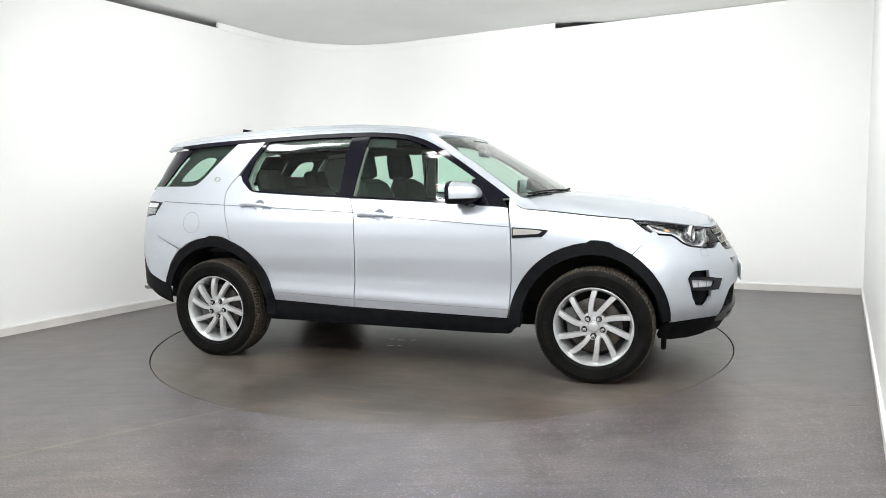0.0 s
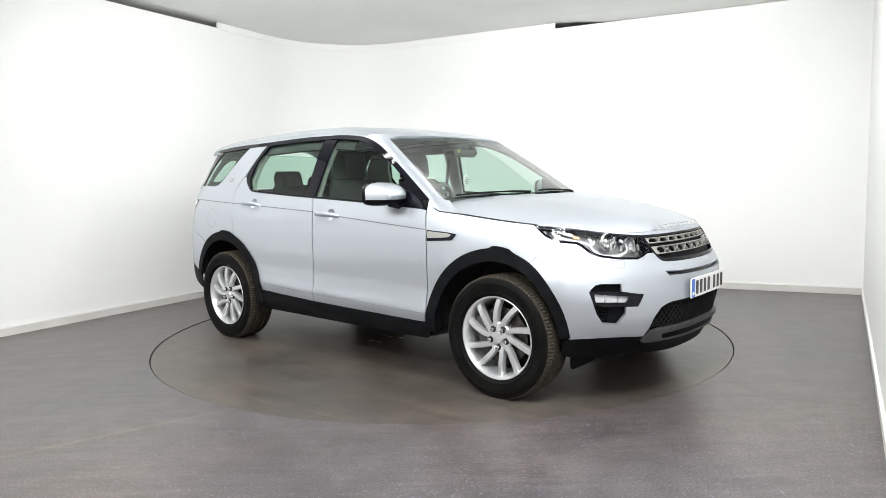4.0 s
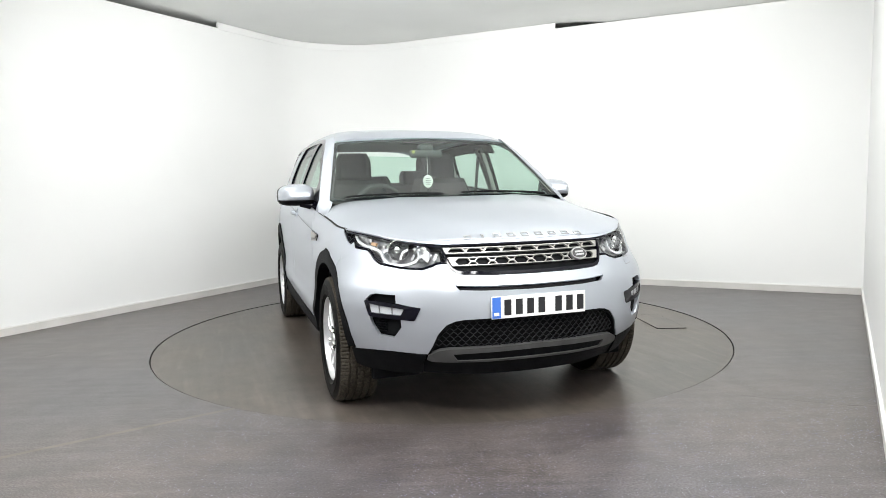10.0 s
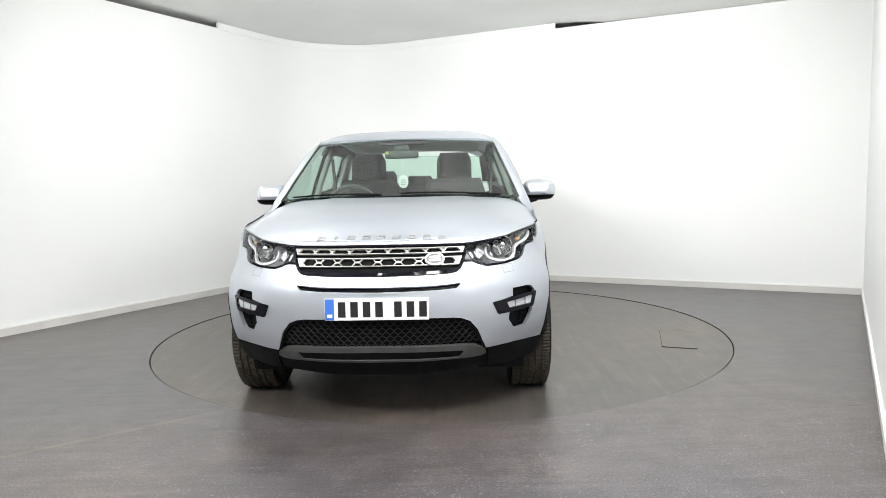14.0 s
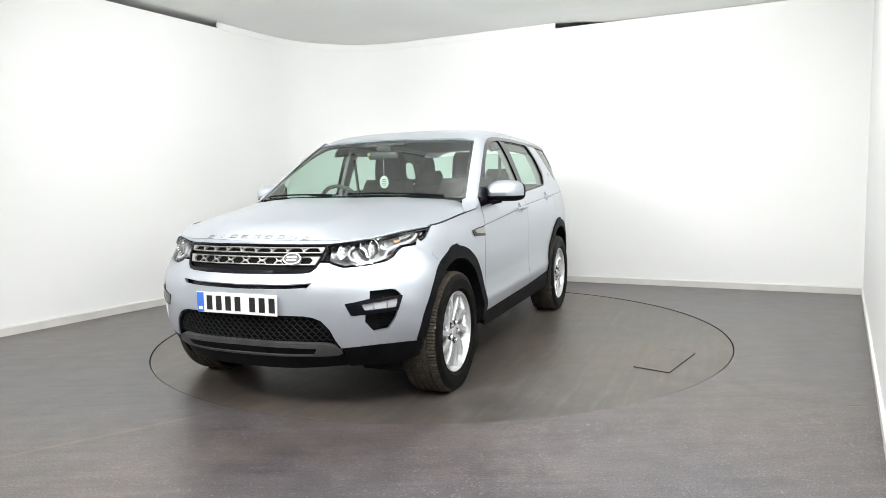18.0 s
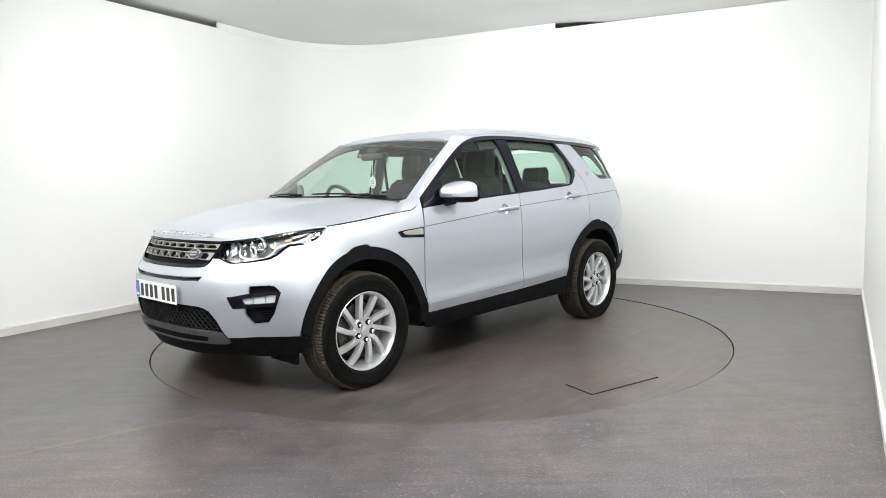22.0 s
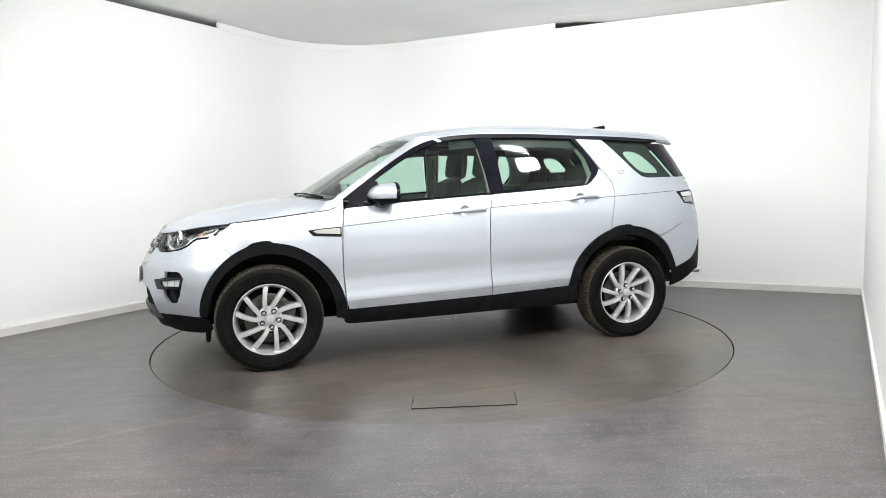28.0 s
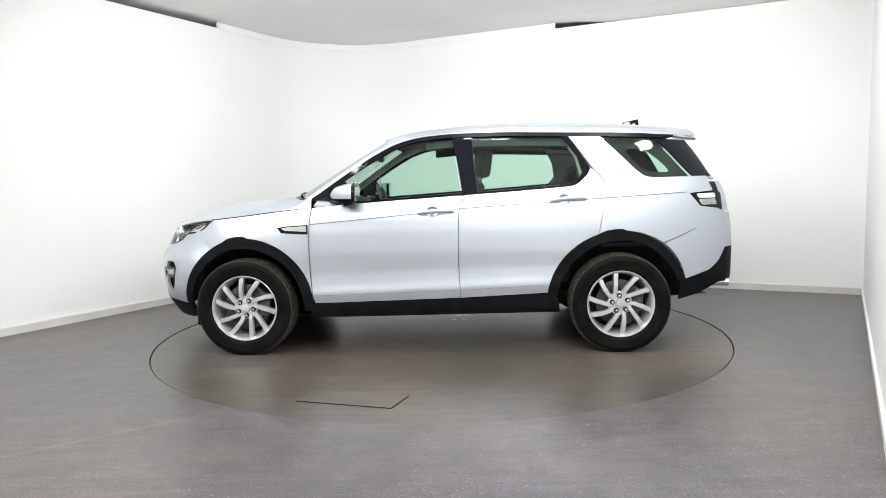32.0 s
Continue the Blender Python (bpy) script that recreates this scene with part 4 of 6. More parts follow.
# twin seams of the roof channel on each side
for dy in (0.030, 0.072):
    ch = [(float(x), float(np.interp(x, RAIL_X, RAIL_Y)) - dy) for x in np.linspace(0.26, -1.80, 24)]
    pair("roof_seam", skin(ch + [(x, y - 0.0045) for x, y in ch[::-1]], field(roof_h), step=0.06, thick=0, lift=0.0015), M_SEAM_CREASE)
# A-pillars: from the windscreen edge to the side trim
def pillar():
    """The front pillar and the wing corner below it, from the windscreen's edge to the side trim."""
    rows = []
    for x, y_in, x_out in ((1.118, 0.874, 1.126), (1.065, 0.850, 1.07), (1.01, 0.826, 1.01), (0.955, 0.803, 0.945)):
        lift = 0.001 + 0.030 * float(sstep(1.03 - x, 0.0, 0.09))
        p = Vector((x, y_in, float(hood_h(x, y_in)) + lift))
        q = Vector(place(np.array([side_s(x_out)]), np.array([float(SHUT_Z(x_out)) + 0.002]))[0])
        rows.append((p, q, 0.002 + 0.012 * float(sstep(1.12 - x, 0.0, 0.17))))
    rows.append((Vector(screen(np.array([0.985]), np.array([0.0]))[0][0]), Vector(place(np.array([side_s(0.885)]), np.array([1.102]))[0]), 0.016))
    n = 22
    for i in range(n + 1):
        v = 0.03 + 1.03 * i / n
        P, N = screen(np.array([0.985]), np.array([v]))
        tx = float(np.interp(v, [0.0, 0.3, 0.6, 0.85, 1.03], [0.850, 0.660, 0.465, 0.270, 0.10]))
        q = Vector(place(np.array([side_s(tx)]), np.array([float(TRIM_Z(tx)) + 0.012]))[0])
        rows.append((Vector(P[0]), q, 0.018))
    verts, faces = [], []
    for p, q, bulge in rows:
        mid = (p + q) / 2 + Vector((0.3, 0.55, 0.75)).normalized() * bulge
        for w in range(7):
            k = w / 6
            verts.append(p * (1 - k) ** 2 + mid * 2 * k * (1 - k) + q * k * k)
    for i in range(len(rows) - 1):
        for w in range(6):
            a = i * 7 + w
            faces.append((a, a + 7, a + 8, a + 1))
    return from_data(verts, faces)


pair("front_pillar", pillar(), M_PAINT)
# spoiler lip at the roof's end
sp = [(-1.88, 0.645), (-1.985, 0.60), (-2.01, 0.3), (-2.015, 0.0)]
sp_line = sp[::1] + [(x, -y) for x, y in sp[-2::-1]]
part("spoiler", skin(sp_line + [(-1.80, -0.66), (-1.80, 0.66)], field(lambda x, y: roof_h(np.maximum(x, -2.03), y) - 0.012), step=0.05, thick=0.022, back=True), M_PAINT, car)
# ---------------------------------------------------------------- side glazing and black trims
fglass = [(0.60, 1.097)] + edge_line(BELT, 0.50, -0.235, 8) + [(-0.205, 1.35), (-0.165, 1.575)] + edge_line(lambda x: TRIM_Z(x) - 0.018, -0.10, 0.62, 14)
pair("front_side_window", skin(flank(fglass), body, thick=0.004, lift=-0.012), M_GLASS, label="green-tinted side window")
rglass = edge_line(BELT, -0.345, -1.00, 6) + [(-1.06, 1.225), (-1.11, 1.30), (-1.075, 1.42), (-0.985, 1.565)] + edge_line(lambda x: TRIM_Z(x) - 0.018, -0.95, -0.312, 8) + [(-0.322, 1.4)]
pair("rear_side_window", skin(flank(rglass), body, thick=0.004, lift=-0.012), M_GLASS, label="green-tinted side window")
qglass = [(-1.268, 1.552), (-1.50, 1.312), (-1.56, 1.268), (-1.62, 1.256), (-1.94, 1.258), (-1.84, 1.36), (-1.70, 1.515)] + edge_line(lambda x: TRIM_Z(x) - 0.016, -1.66, -1.28, 5)
pair("quarter_window", skin(flank(rounded(qglass, [0.01, 0.05, 0.05, 0, 0.03, 0, 0.03] + [0] * 6)), body, thick=0.004, lift=-0.008), M_GLASS, label="green-tinted quarter window")
band_q = [(-1.44, 1.470), (-1.48, 1.405), (-1.56, 1.325), (-1.62, 1.300), (-1.77, 1.298), (-1.73, 1.35), (-1.62, 1.450), (-1.53, 1.478)]
pair("quarter_band", skin(flank(rounded(qglass, [0.01, 0.05, 0.05, 0, 0.03, 0, 0.03] + [0] * 6)), body, step=0.03, thick=0, lift=-0.03, holes=[flank(rounded(band_q, 0.03))]), M_LINER_BLACK, label="dark trim round the quarter window")
dpil = [(-1.67, 1.530), (-1.71, 1.51), (-1.85, 1.355), (-1.95, 1.256), (-2.16, 1.258), (-2.125, 1.33), (-2.055, 1.45), (-1.975, 1.525)]
pair("rear_pillar_panel", skin(flank(dpil), body, lift=-0.004), M_BLACK_GLOSS, label="gloss black rear pillar panel")
bpil = [(-0.176, 1.58), (-0.216, 1.35), (-0.247, 1.151), (-0.352, 1.157), (-0.330, 1.4), (-0.318, 1.58)]
pair("centre_pillar", skin(flank(bpil), body, lift=-0.003), M_BLACK_GLOSS, label="gloss black centre pillar")
# strip along the roof edge and down the front pillar
top = edge_line(lambda x: TRIM_Z(x) + 0.012, 0.855, -1.92, 50)
low = edge_line(lambda x: TRIM_Z(x) - 0.018 - 0.012 * sstep(x, 0.0, 0.4), -1.75, 0.80, 46)
pair("roof_edge_trim", skin(flank(top + low), body, step=0.03, lift=0.001), M_BLACK_GLOSS, label="gloss black trim strip along the roof edge")
rear_tri = [(-1.00, 1.58), (-0.985, 1.565), (-1.08, 1.42), (-1.112, 1.30), (-1.06, 1.222), (-1.00, 1.197), (-1.05, 1.204), (-1.11, 1.228), (-1.155, 1.275), (-1.172, 1.318), (-1.16, 1.35), (-1.03, 1.56), (-1.018, 1.58)]
pair("window_corner_trim", skin(flank(rear_tri), body, step=0.02, lift=-0.001), M_BLACK_GLOSS, label="gloss black trim behind the rear door window")
mtri = [(0.842, 1.082), (0.60, 1.100), (0.575, 1.115), (0.60, 1.262), (0.645, 1.262), (0.80, 1.142)]
pair("mirror_corner_trim", skin(flank(mtri), body, step=0.02, lift=-0.001), M_BLACK_GLOSS, label="gloss black triangle behind the door mirror")
seal = edge_line(lambda x: BELT(x) + 0.002, 0.60, -1.02, 26) + edge_line(lambda x: BELT(x) + 0.014, -1.02, 0.60, 26)
pair("window_seal", skin(flank(seal), body, step=0.03, lift=0.003, thick=0.014), M_BLACK_GLOSS, label="black rubber window seal")
# ---------------------------------------------------------------- front end
def both(half):
    """An outline over the car's middle from its left half, given from the upper to the lower crossing of the middle."""
    return half + [(-s, z) for s, z in half[::-1]]


def ribbon(path, w):
    """The outline of a band of width w along a line."""
    p = np.array(path)
    d = np.gradient(p, axis=0)
    d = d / np.linalg.norm(d, axis=1, keepdims=True)
    n = np.stack([-d[:, 1], d[:, 0]], -1) * w / 2
    return [tuple(q) for q in p + n] + [tuple(q) for q in (p - n)[::-1]]


lamp_low = [(1.165, 0.930), (1.10, 0.906), (1.06, 0.902), (0.985, 0.897), (0.945, 0.878), (0.905, 0.850), (0.85, 0.829), (0.72, 0.812), (0.60, 0.807), (0.545, 0.822), (0.519, 0.834), (0.468, 0.834)]
arch_front = flank(arch(FW, A_F, A_F, 59.6, 5, 0.454, 0.454)[:41:4])
low_mouth = [(0.577, 0.386), (0.548, 0.43), (0.52, 0.49), (0.475, 0.54), (0.43, 0.558), (0.385, 0.565), (0.20, 0.570), (0.001, 0.571)]
bumper_half = [(0.001, 0.776), (0.25, 0.778), (0.38, 0.782), (0.42, 0.788), (0.447, 0.806)] + lamp_low[::-1][0:10] + [(1.103, 0.907), (1.1685, 0.8635)] + arch_front + \
    [(1.02, 0.389), (0.90, 0.392), (0.784, 0.394)] + low_mouth
fog_hole = [(0.906, 0.660), (0.880, 0.684), (0.850, 0.691), (0.735, 0.687), (0.732, 0.647), (0.603, 0.623), (0.636, 0.562), (0.708, 0.562), (0.706, 0.524), (0.752, 0.468), (0.835, 0.476), (0.872, 0.53), (0.896, 0.60)]
slot_half = [(0.001, 0.727), (0.30, 0.730), (0.432, 0.737), (0.402, 0.709), (0.30, 0.704), (0.001, 0.700)]
front_bumper = part("front_bumper", skin(both(bumper_half), body, step=0.03, thick=0.02, holes=[fog_hole, [(-s, z) for s, z in fog_hole], both(slot_half)]), M_PAINT, car)

pair("wing_joint", skin(ribbon([(1.090, 0.918), (1.186, 0.851)], 0.045), body, step=0.02, thick=0, lift=0.0016), M_PAINT)

# behind the openings
back_half = [(0.001, 0.955), (0.52, 0.945), (0.50, 0.80), (0.95, 0.75), (0.95, 0.44), (0.60, 0.36), (0.001, 0.34)]
part("front_backing", skin(both(back_half), body, step=0.06, thick=0, lift=-0.07), M_LINER_BLACK, car)
part("air_slot", skin(both([(0.001, 0.735), (0.45, 0.745), (0.42, 0.700), (0.001, 0.692)]), body, step=0.05, thick=0, lift=-0.03), M_BLACK_GLOSS, car, "narrow black air slot")
part("slot_lip", skin(both([(0.001, 0.7035), (0.30, 0.7075), (0.402, 0.7125), (0.395, 0.705), (0.30, 0.700), (0.001, 0.696)]), body, step=0.03, lift=0.003, thick=0.03), M_PAINT, car)

# grille: black frame, two pierced silver bars, oval badge
grille_half = [(0.001, 0.928), (0.30, 0.927), (0.508, 0.925), (0.485, 0.865), (0.466, 0.836), (0.445, 0.808), (0.418, 0.790), (0.38, 0.785), (0.001, 0.779)]
grille = part("grille", skin(both(grille_half), body, step=0.03, thick=0.04, lift=-0.022, back=False), M_CLAD, car, "gloss black radiator grille with pierced silver bars")
part("grille_frame", skin(both(grille_half), body, step=0.03, thick=0.03, lift=0.001,
                          holes=[both([(0.001, 0.922), (0.30, 0.921), (0.497, 0.919), (0.474, 0.865), (0.456, 0.838), (0.438, 0.816), (0.412, 0.804), (0.38, 0.800), (0.001, 0.794)])]), M_BLACK_GLOSS, grille)


def pierced_bar(z_top, z_low, s_top, s_low, n, shift):
    """A silver bar with a row of six-sided holes and small notches between them."""
    half = [(0.001, z_top), (s_top * 0.6, z_top - 0.001), (s_top, z_top - 0.002), (s_low, z_low - 0.001), (s_low * 0.6, z_low), (0.001, z_low)]
    h, mid = z_top - z_low, (z_top + z_low) / 2 - 0.0005
    holes = []
    pitch = (s_top + s_low - 0.03) / n
    for i in range(n):
        c = -(s_top + s_low) / 2 + 0.015 + pitch * (i + 0.5)
        a, b = (pitch * 0.38, pitch * 0.22) if shift else (pitch * 0.470, pitch * 0.28)
        if shift:
            holes.append([(c - a, mid), (c - b, mid + h * 0.41), (c + b, mid + h * 0.41), (c + a, mid), (c + b, mid - h * 0.41), (c - b, mid - h * 0.41)])
        else:
            holes.append([(c - a, mid - h * 0.22), (c - b, mid + h * 0.36), (c + b, mid + h * 0.36), (c + a, mid - h * 0.22), (c + a * 0.85, mid - h * 0.36), (c - a * 0.85, mid - h * 0.36)])
        if i:
            e = c - pitch / 2
            q, w, k0, k1 = (pitch * 0.225, pitch * 0.10, 0.41, 0.10) if shift else (pitch * 0.155, pitch * 0.06, 0.36, 0.08)
            holes.append([(e - q, mid + h * k0), (e + q, mid + h * k0), (e + w, mid + h * k1), (e - w, mid + h * k1)])
            if shift:
                holes.append([(e - q, mid - h * k0), (e + q, mid - h * k0), (e + w, mid - h * k1), (e - w, mid - h * k1)])
    return skin(both(half), body, step=0.03, thick=0.012, holes=holes, lift=-0.004)


part("grille_bar", pierced_bar(0.917, 0.888, 0.495, 0.475, 9, False), M_SATIN, grille, "pierced satin silver bar")
part("grille_bar", pierced_bar(0.870, 0.829, 0.466, 0.440, 8, True), M_SATIN, grille, "pierced satin silver bar")


def oval(s, z, a, b, lift, n=28):
    return skin([(s + a * math.cos(2 * math.pi * i / n), z + b * math.sin(2 * math.pi * i / n)) for i in range(n)], body, step=0.02, lift=lift, thick=0.02)


badge = part("oval_badge", oval(0.306, 0.854, 0.054, 0.029, 0.010), M_EMBLEM, grille, "small oval chrome emblem plate")
part("badge_face", oval(0.306, 0.854, 0.047, 0.023, 0.0125), M_SKID, badge, "dark oval badge face")
for dz in (0.007, -0.007):
    part("badge_mark", skin(rounded([(0.276, 0.849 + dz), (0.336, 0.851 + dz), (0.336, 0.859 + dz), (0.276, 0.857 + dz)], 0.003, 2), body, step=0.02, lift=0.0145, thick=0.004), M_EMBLEM, badge)

# lower mouth: dark net, grey skid plate, black lower apron
net_bm = bmesh.new()
rows_n = 7
for r in range(rows_n):
    z0 = 0.430 + r * 0.0205
    line = []
    half_w = float(np.interp(z0, [0.42, 0.49, 0.54, 0.57], [0.545, 0.515, 0.47, 0.36]))
    m = int(half_w / 0.020)
    for i in range(-m, m + 1):
        line.append((i * 0.020, z0 + (0.0078 if (i + r) % 2 else -0.0078)))
    P, N = body(np.array([p[0] for p in line]), np.array([p[1] for p in line]))
    seg = tube([tuple(a - n * 0.022) for a, n in zip(P, N)], 0.0036, n=5)
    me = bpy.data.meshes.new("tmp")
    seg.to_mesh(me)
    seg.free()
    net_bm.from_mesh(me)
    bpy.data.meshes.remove(me)
part("lower_grille", net_bm, M_NET, car, "black honeycomb lower grille")
part("lower_grille_back", skin(both([(0.001, 0.575), (0.40, 0.570), (0.49, 0.545), (0.535, 0.49), (0.59, 0.39), (0.50, 0.405), (0.001, 0.418)]), body, step=0.05, thick=0.0, lift=-0.034), M_CLAD, car)
rim_o = [(0.001, 0.578), (0.20, 0.577), (0.39, 0.572), (0.435, 0.564), (0.482, 0.545), (0.528, 0.492), (0.556, 0.43), (0.585, 0.384)]
rim_i = [(0.560, 0.388), (0.535, 0.435), (0.508, 0.490), (0.465, 0.530), (0.425, 0.547), (0.385, 0.554), (0.20, 0.559), (0.001, 0.560)]
part("mouth_rim", skin(both([(s * 0.999, z - 0.006) for s, z in rim_o] + rim_i), body, step=0.03, thick=0.04, lift=-0.006), M_CLAD, car)

skid_half = [(0.001, 0.424), (0.30, 0.419), (0.46, 0.414), (0.515, 0.406), (0.572, 0.380), (0.585, 0.356), (0.560, 0.345), (0.50, 0.342), (0.30, 0.342), (0.001, 0.342)]
skid_slot = [(0.001, 0.397), (0.30, 0.393), (0.440, 0.387), (0.443, 0.380), (0.422, 0.350), (0.30, 0.352), (0.001, 0.353)]
skid = part("skid_plate", skin(both(skid_half), body, step=0.03, thick=0.03, lift=0.002, holes=[both(skid_slot)]), M_SKID, car, "grey skid plate under the front bumper")
part("skid_slot", skin(both([(s * 1.03, z + (0.006 if z > 0.37 else -0.006)) for s, z in skid_slot]), body, step=0.05, thick=0, lift=-0.006), M_CLAD, skid)
apron = [(1.045, 0.386), (0.90, 0.388), (0.784, 0.390), (0.585, 0.382), (0.60, 0.345), (0.612, 0.325), (0.62, 0.272), (0.80, 0.262), (0.98, 0.268), (1.075, 0.288)]
pair("front_apron", skin(apron, body, step=0.03, thick=0.03, lift=0.0), M_CLAD, label="black plastic lower bumper corner")
part("front_undertray", skin(both([(0.001, 0.338), (0.30, 0.338), (0.60, 0.340), (0.66, 0.272), (0.30, 0.258), (0.001, 0.256)]), body, step=0.05, thick=0.05, lift=-0.01), M_CLAD, car)
for sd in (1, -1):
    part("air_deflector", block((0.03, 0.27, 0.10), (1.775, sd * 0.63, 0.248), 0.013, 4), M_CLAD, car, "black rubber flap ahead of the front wheel")

# fog lamps
pocket = [(s + (0.012 if s > 0.8 else -0.012), z) for s, z in fog_hole]
pair("fog_pocket", skin(pocket, body, step=0.04, thick=0, lift=-0.030), M_CLAD, label="black fog lamp recess")
bezel = rounded([(0.915, 0.654), (0.80, 0.650), (0.600, 0.626), (0.634, 0.560), (0.886, 0.574)], 0.008, 3)
hole = rounded([(0.888, 0.639), (0.688, 0.618), (0.706, 0.586), (0.878, 0.593)], 0.006, 3)
pair("fog_bezel", skin(bezel, body, step=0.02, thick=0.03, lift=0.004, holes=[hole]), M_BLACK_GLOSS, label="gloss black fog lamp surround")
pair("fog_reflector", skin(hole, body, step=0.02, thick=0, lift=-0.008), M_DRL)
for i in (0, 2):
    s0 = 0.752 + 0.036 * i
    pair("fog_rib", skin([(s0, 0.590 + 0.002 * i), (s0 + 0.005, 0.590 + 0.002 * i), (s0 + 0.007, 0.628 + 0.002 * i), (s0 + 0.002, 0.628 + 0.002 * i)], body, step=0.02, thick=0.006, lift=-0.004), M_LAMP_MID)
pair("fog_lens", skin(hole, body, step=0.03, thick=0, lift=0.001), M_LENS)
for i in range(5):
    z0 = 0.490 + 0.014 * i
    pair("recess_louvre", skin([(0.80, z0), (0.862, z0 + 0.006), (0.862, z0 + 0.011), (0.80, z0 + 0.005)], body, step=0.03, thick=0.01, lift=-0.020), M_CLAD)

# headlamps
lamp_out = [(1.238, 0.998)] + [(float(s), float(LAMP_TOP(s)) - 0.006) for s in np.linspace(1.10, 0.505, 10)] + [(0.485, 0.88), (0.468, 0.842), (0.519, 0.841), (0.548, 0.829), (0.60, 0.814), (0.72, 0.819), (0.85, 0.836), (0.905, 0.857), (0.945, 0.885), (0.985, 0.904), (1.06, 0.909), (1.10, 0.913), (1.16, 0.936)]


def lamp_box(sgn):
    """Dark tray under the clear cover: a turned-in rim and a floor."""
    tray = skin(lamp_out, body, step=0.03, thick=0.0, lift=-0.075)
    return tray if sgn > 0 else flip_y(tray)


def bowl(r, depth, at, sgn, ring=0.0):
    prof = [(r + ring, 0.0), (r, 0.002)] + [(r * math.cos(a), -depth * math.sin(a)) for a in np.linspace(0.15, math.pi / 2, 6)] if not ring else [(r + ring, -0.012), (r + ring, 0.0), (r + ring * 0.5, 0.005), (r, 0.0), (r, -0.012)]
    bm = lathe([(max(a, 0.0005), b) for a, b in prof], 32, axis="y")
    turn = Matrix.Rotation(radians(-90 + 14), 4, "Z")
    bmesh.ops.transform(bm, matrix=Matrix.Translation(at) @ turn, verts=bm.verts)
    return flip_y(bm) if sgn < 0 else bm


for sgn in (1, -1):
    fl = (lambda b: b) if sgn > 0 else flip_y
    hl = part("headlamp", lamp_box(sgn), M_LAMP_DARK, car, "clear-lensed headlamp with dark housing and white light guide")
    rimb = skin(lamp_out, body, step=0.025, thick=0.06, lift=-0.004, holes=[[(s + (0.006 if s < 0.85 else -0.012), z + (0.006 if z < 0.90 + 0.06 * (s - 0.5) else -0.006)) for s, z in lamp_out]])
    part("lamp_rim", fl(rimb), M_BLACK_GLOSS, hl)
    part("projector_bowl", bowl(0.052, 0.05, (1.925, 0.640, 0.900), sgn), M_LAMP_MID, hl, "round grey reflector")
    part("projector_ring", bowl(0.049, 0.0, (1.932, 0.640, 0.900), sgn, 0.006), M_CHROME, hl)
    lens_bm = bmesh.new()
    bmesh.ops.create_uvsphere(lens_bm, u_segments=20, v_segments=12, radius=0.022)
    bmesh.ops.translate(lens_bm, vec=(1.905, 0.64 * sgn, 0.905), verts=lens_bm.verts)
    part("projector_lens", lens_bm, M_CHROME, hl)
    part("main_beam_bowl", bowl(0.040, 0.04, (2.005, 0.535, 0.884), sgn), M_LAMP_BRIGHT, hl, "bright faceted reflector")
    guide = [(0.668, 0.922), (0.640, 0.905), (0.632, 0.880), (0.646, 0.857), (0.690, 0.842), (0.752, 0.836), (0.815, 0.844), (0.862, 0.868), (0.892, 0.898), (0.935, 0.911), (1.045, 0.929), (1.105, 0.947), (1.135, 0.972)]
    part("light_guide", fl(skin(ribbon(guide, 0.013), body, step=0.012, thick=0.014, lift=-0.026)), M_DRL, hl, "frosted white hook-shaped light guide")
    for path, w, mt, nm in (([(1.00, 0.955), (1.05, 0.962), (1.12, 0.985)], 0.017, M_LAMP_BRIGHT, "side_reflector"), ([(0.845, 0.918), (0.875, 0.905), (0.885, 0.935)], 0.022, M_LAMP_BRIGHT, "side_reflector"),
                            ([(0.955, 0.938), (1.000, 0.943)], 0.016, M_AMBER, "indicator_reflector"), ([(0.60, 0.868), (0.575, 0.905)], 0.045, M_LAMP_BRIGHT, "inner_reflector"),
                            ([(0.53, 0.895), (0.545, 0.865)], 0.016, M_LAMP_BRIGHT, "inner_reflector"), ([(0.70, 0.920), (0.735, 0.905), (0.745, 0.870)], 0.013, M_LAMP_MID, "reflector_fin"),
                            ([(0.66, 0.895), (0.675, 0.865)], 0.014, M_LAMP_MID, "reflector_fin"), ([(0.845, 0.850), (0.865, 0.845)], 0.014, M_DRL, "reflector_fin"), ([(1.165, 0.962), (1.185, 0.975)], 0.010, M_CHROME, "reflector_fin")):
        part(nm, fl(skin(ribbon(path, w), body, step=0.02, thick=0.012, lift=-0.034)), mt, hl)
    cover = skin(lamp_out, body, step=0.03, thick=0.0, lift=-0.001)
    part("lamp_cover", cover if sgn > 0 else flip_y(cover), M_LENS, hl, "clear lamp cover")
    ws_bm = skin([(0.70, 0.770), (0.695, 0.806), (0.765, 0.808), (0.768, 0.773)], body, step=0.03, thick=0.012, lift=0.0012)
    sm_bm = skin([(0.697, 0.767), (0.692, 0.809), (0.768, 0.811), (0.771, 0.770)], body, step=0.03, thick=0.0, lift=0.0006)
    part("washer_seam", fl(sm_bm), M_SEAM_CREASE, car)
    part("washer_cover", ws_bm if sgn > 0 else flip_y(ws_bm), M_PAINT, car)

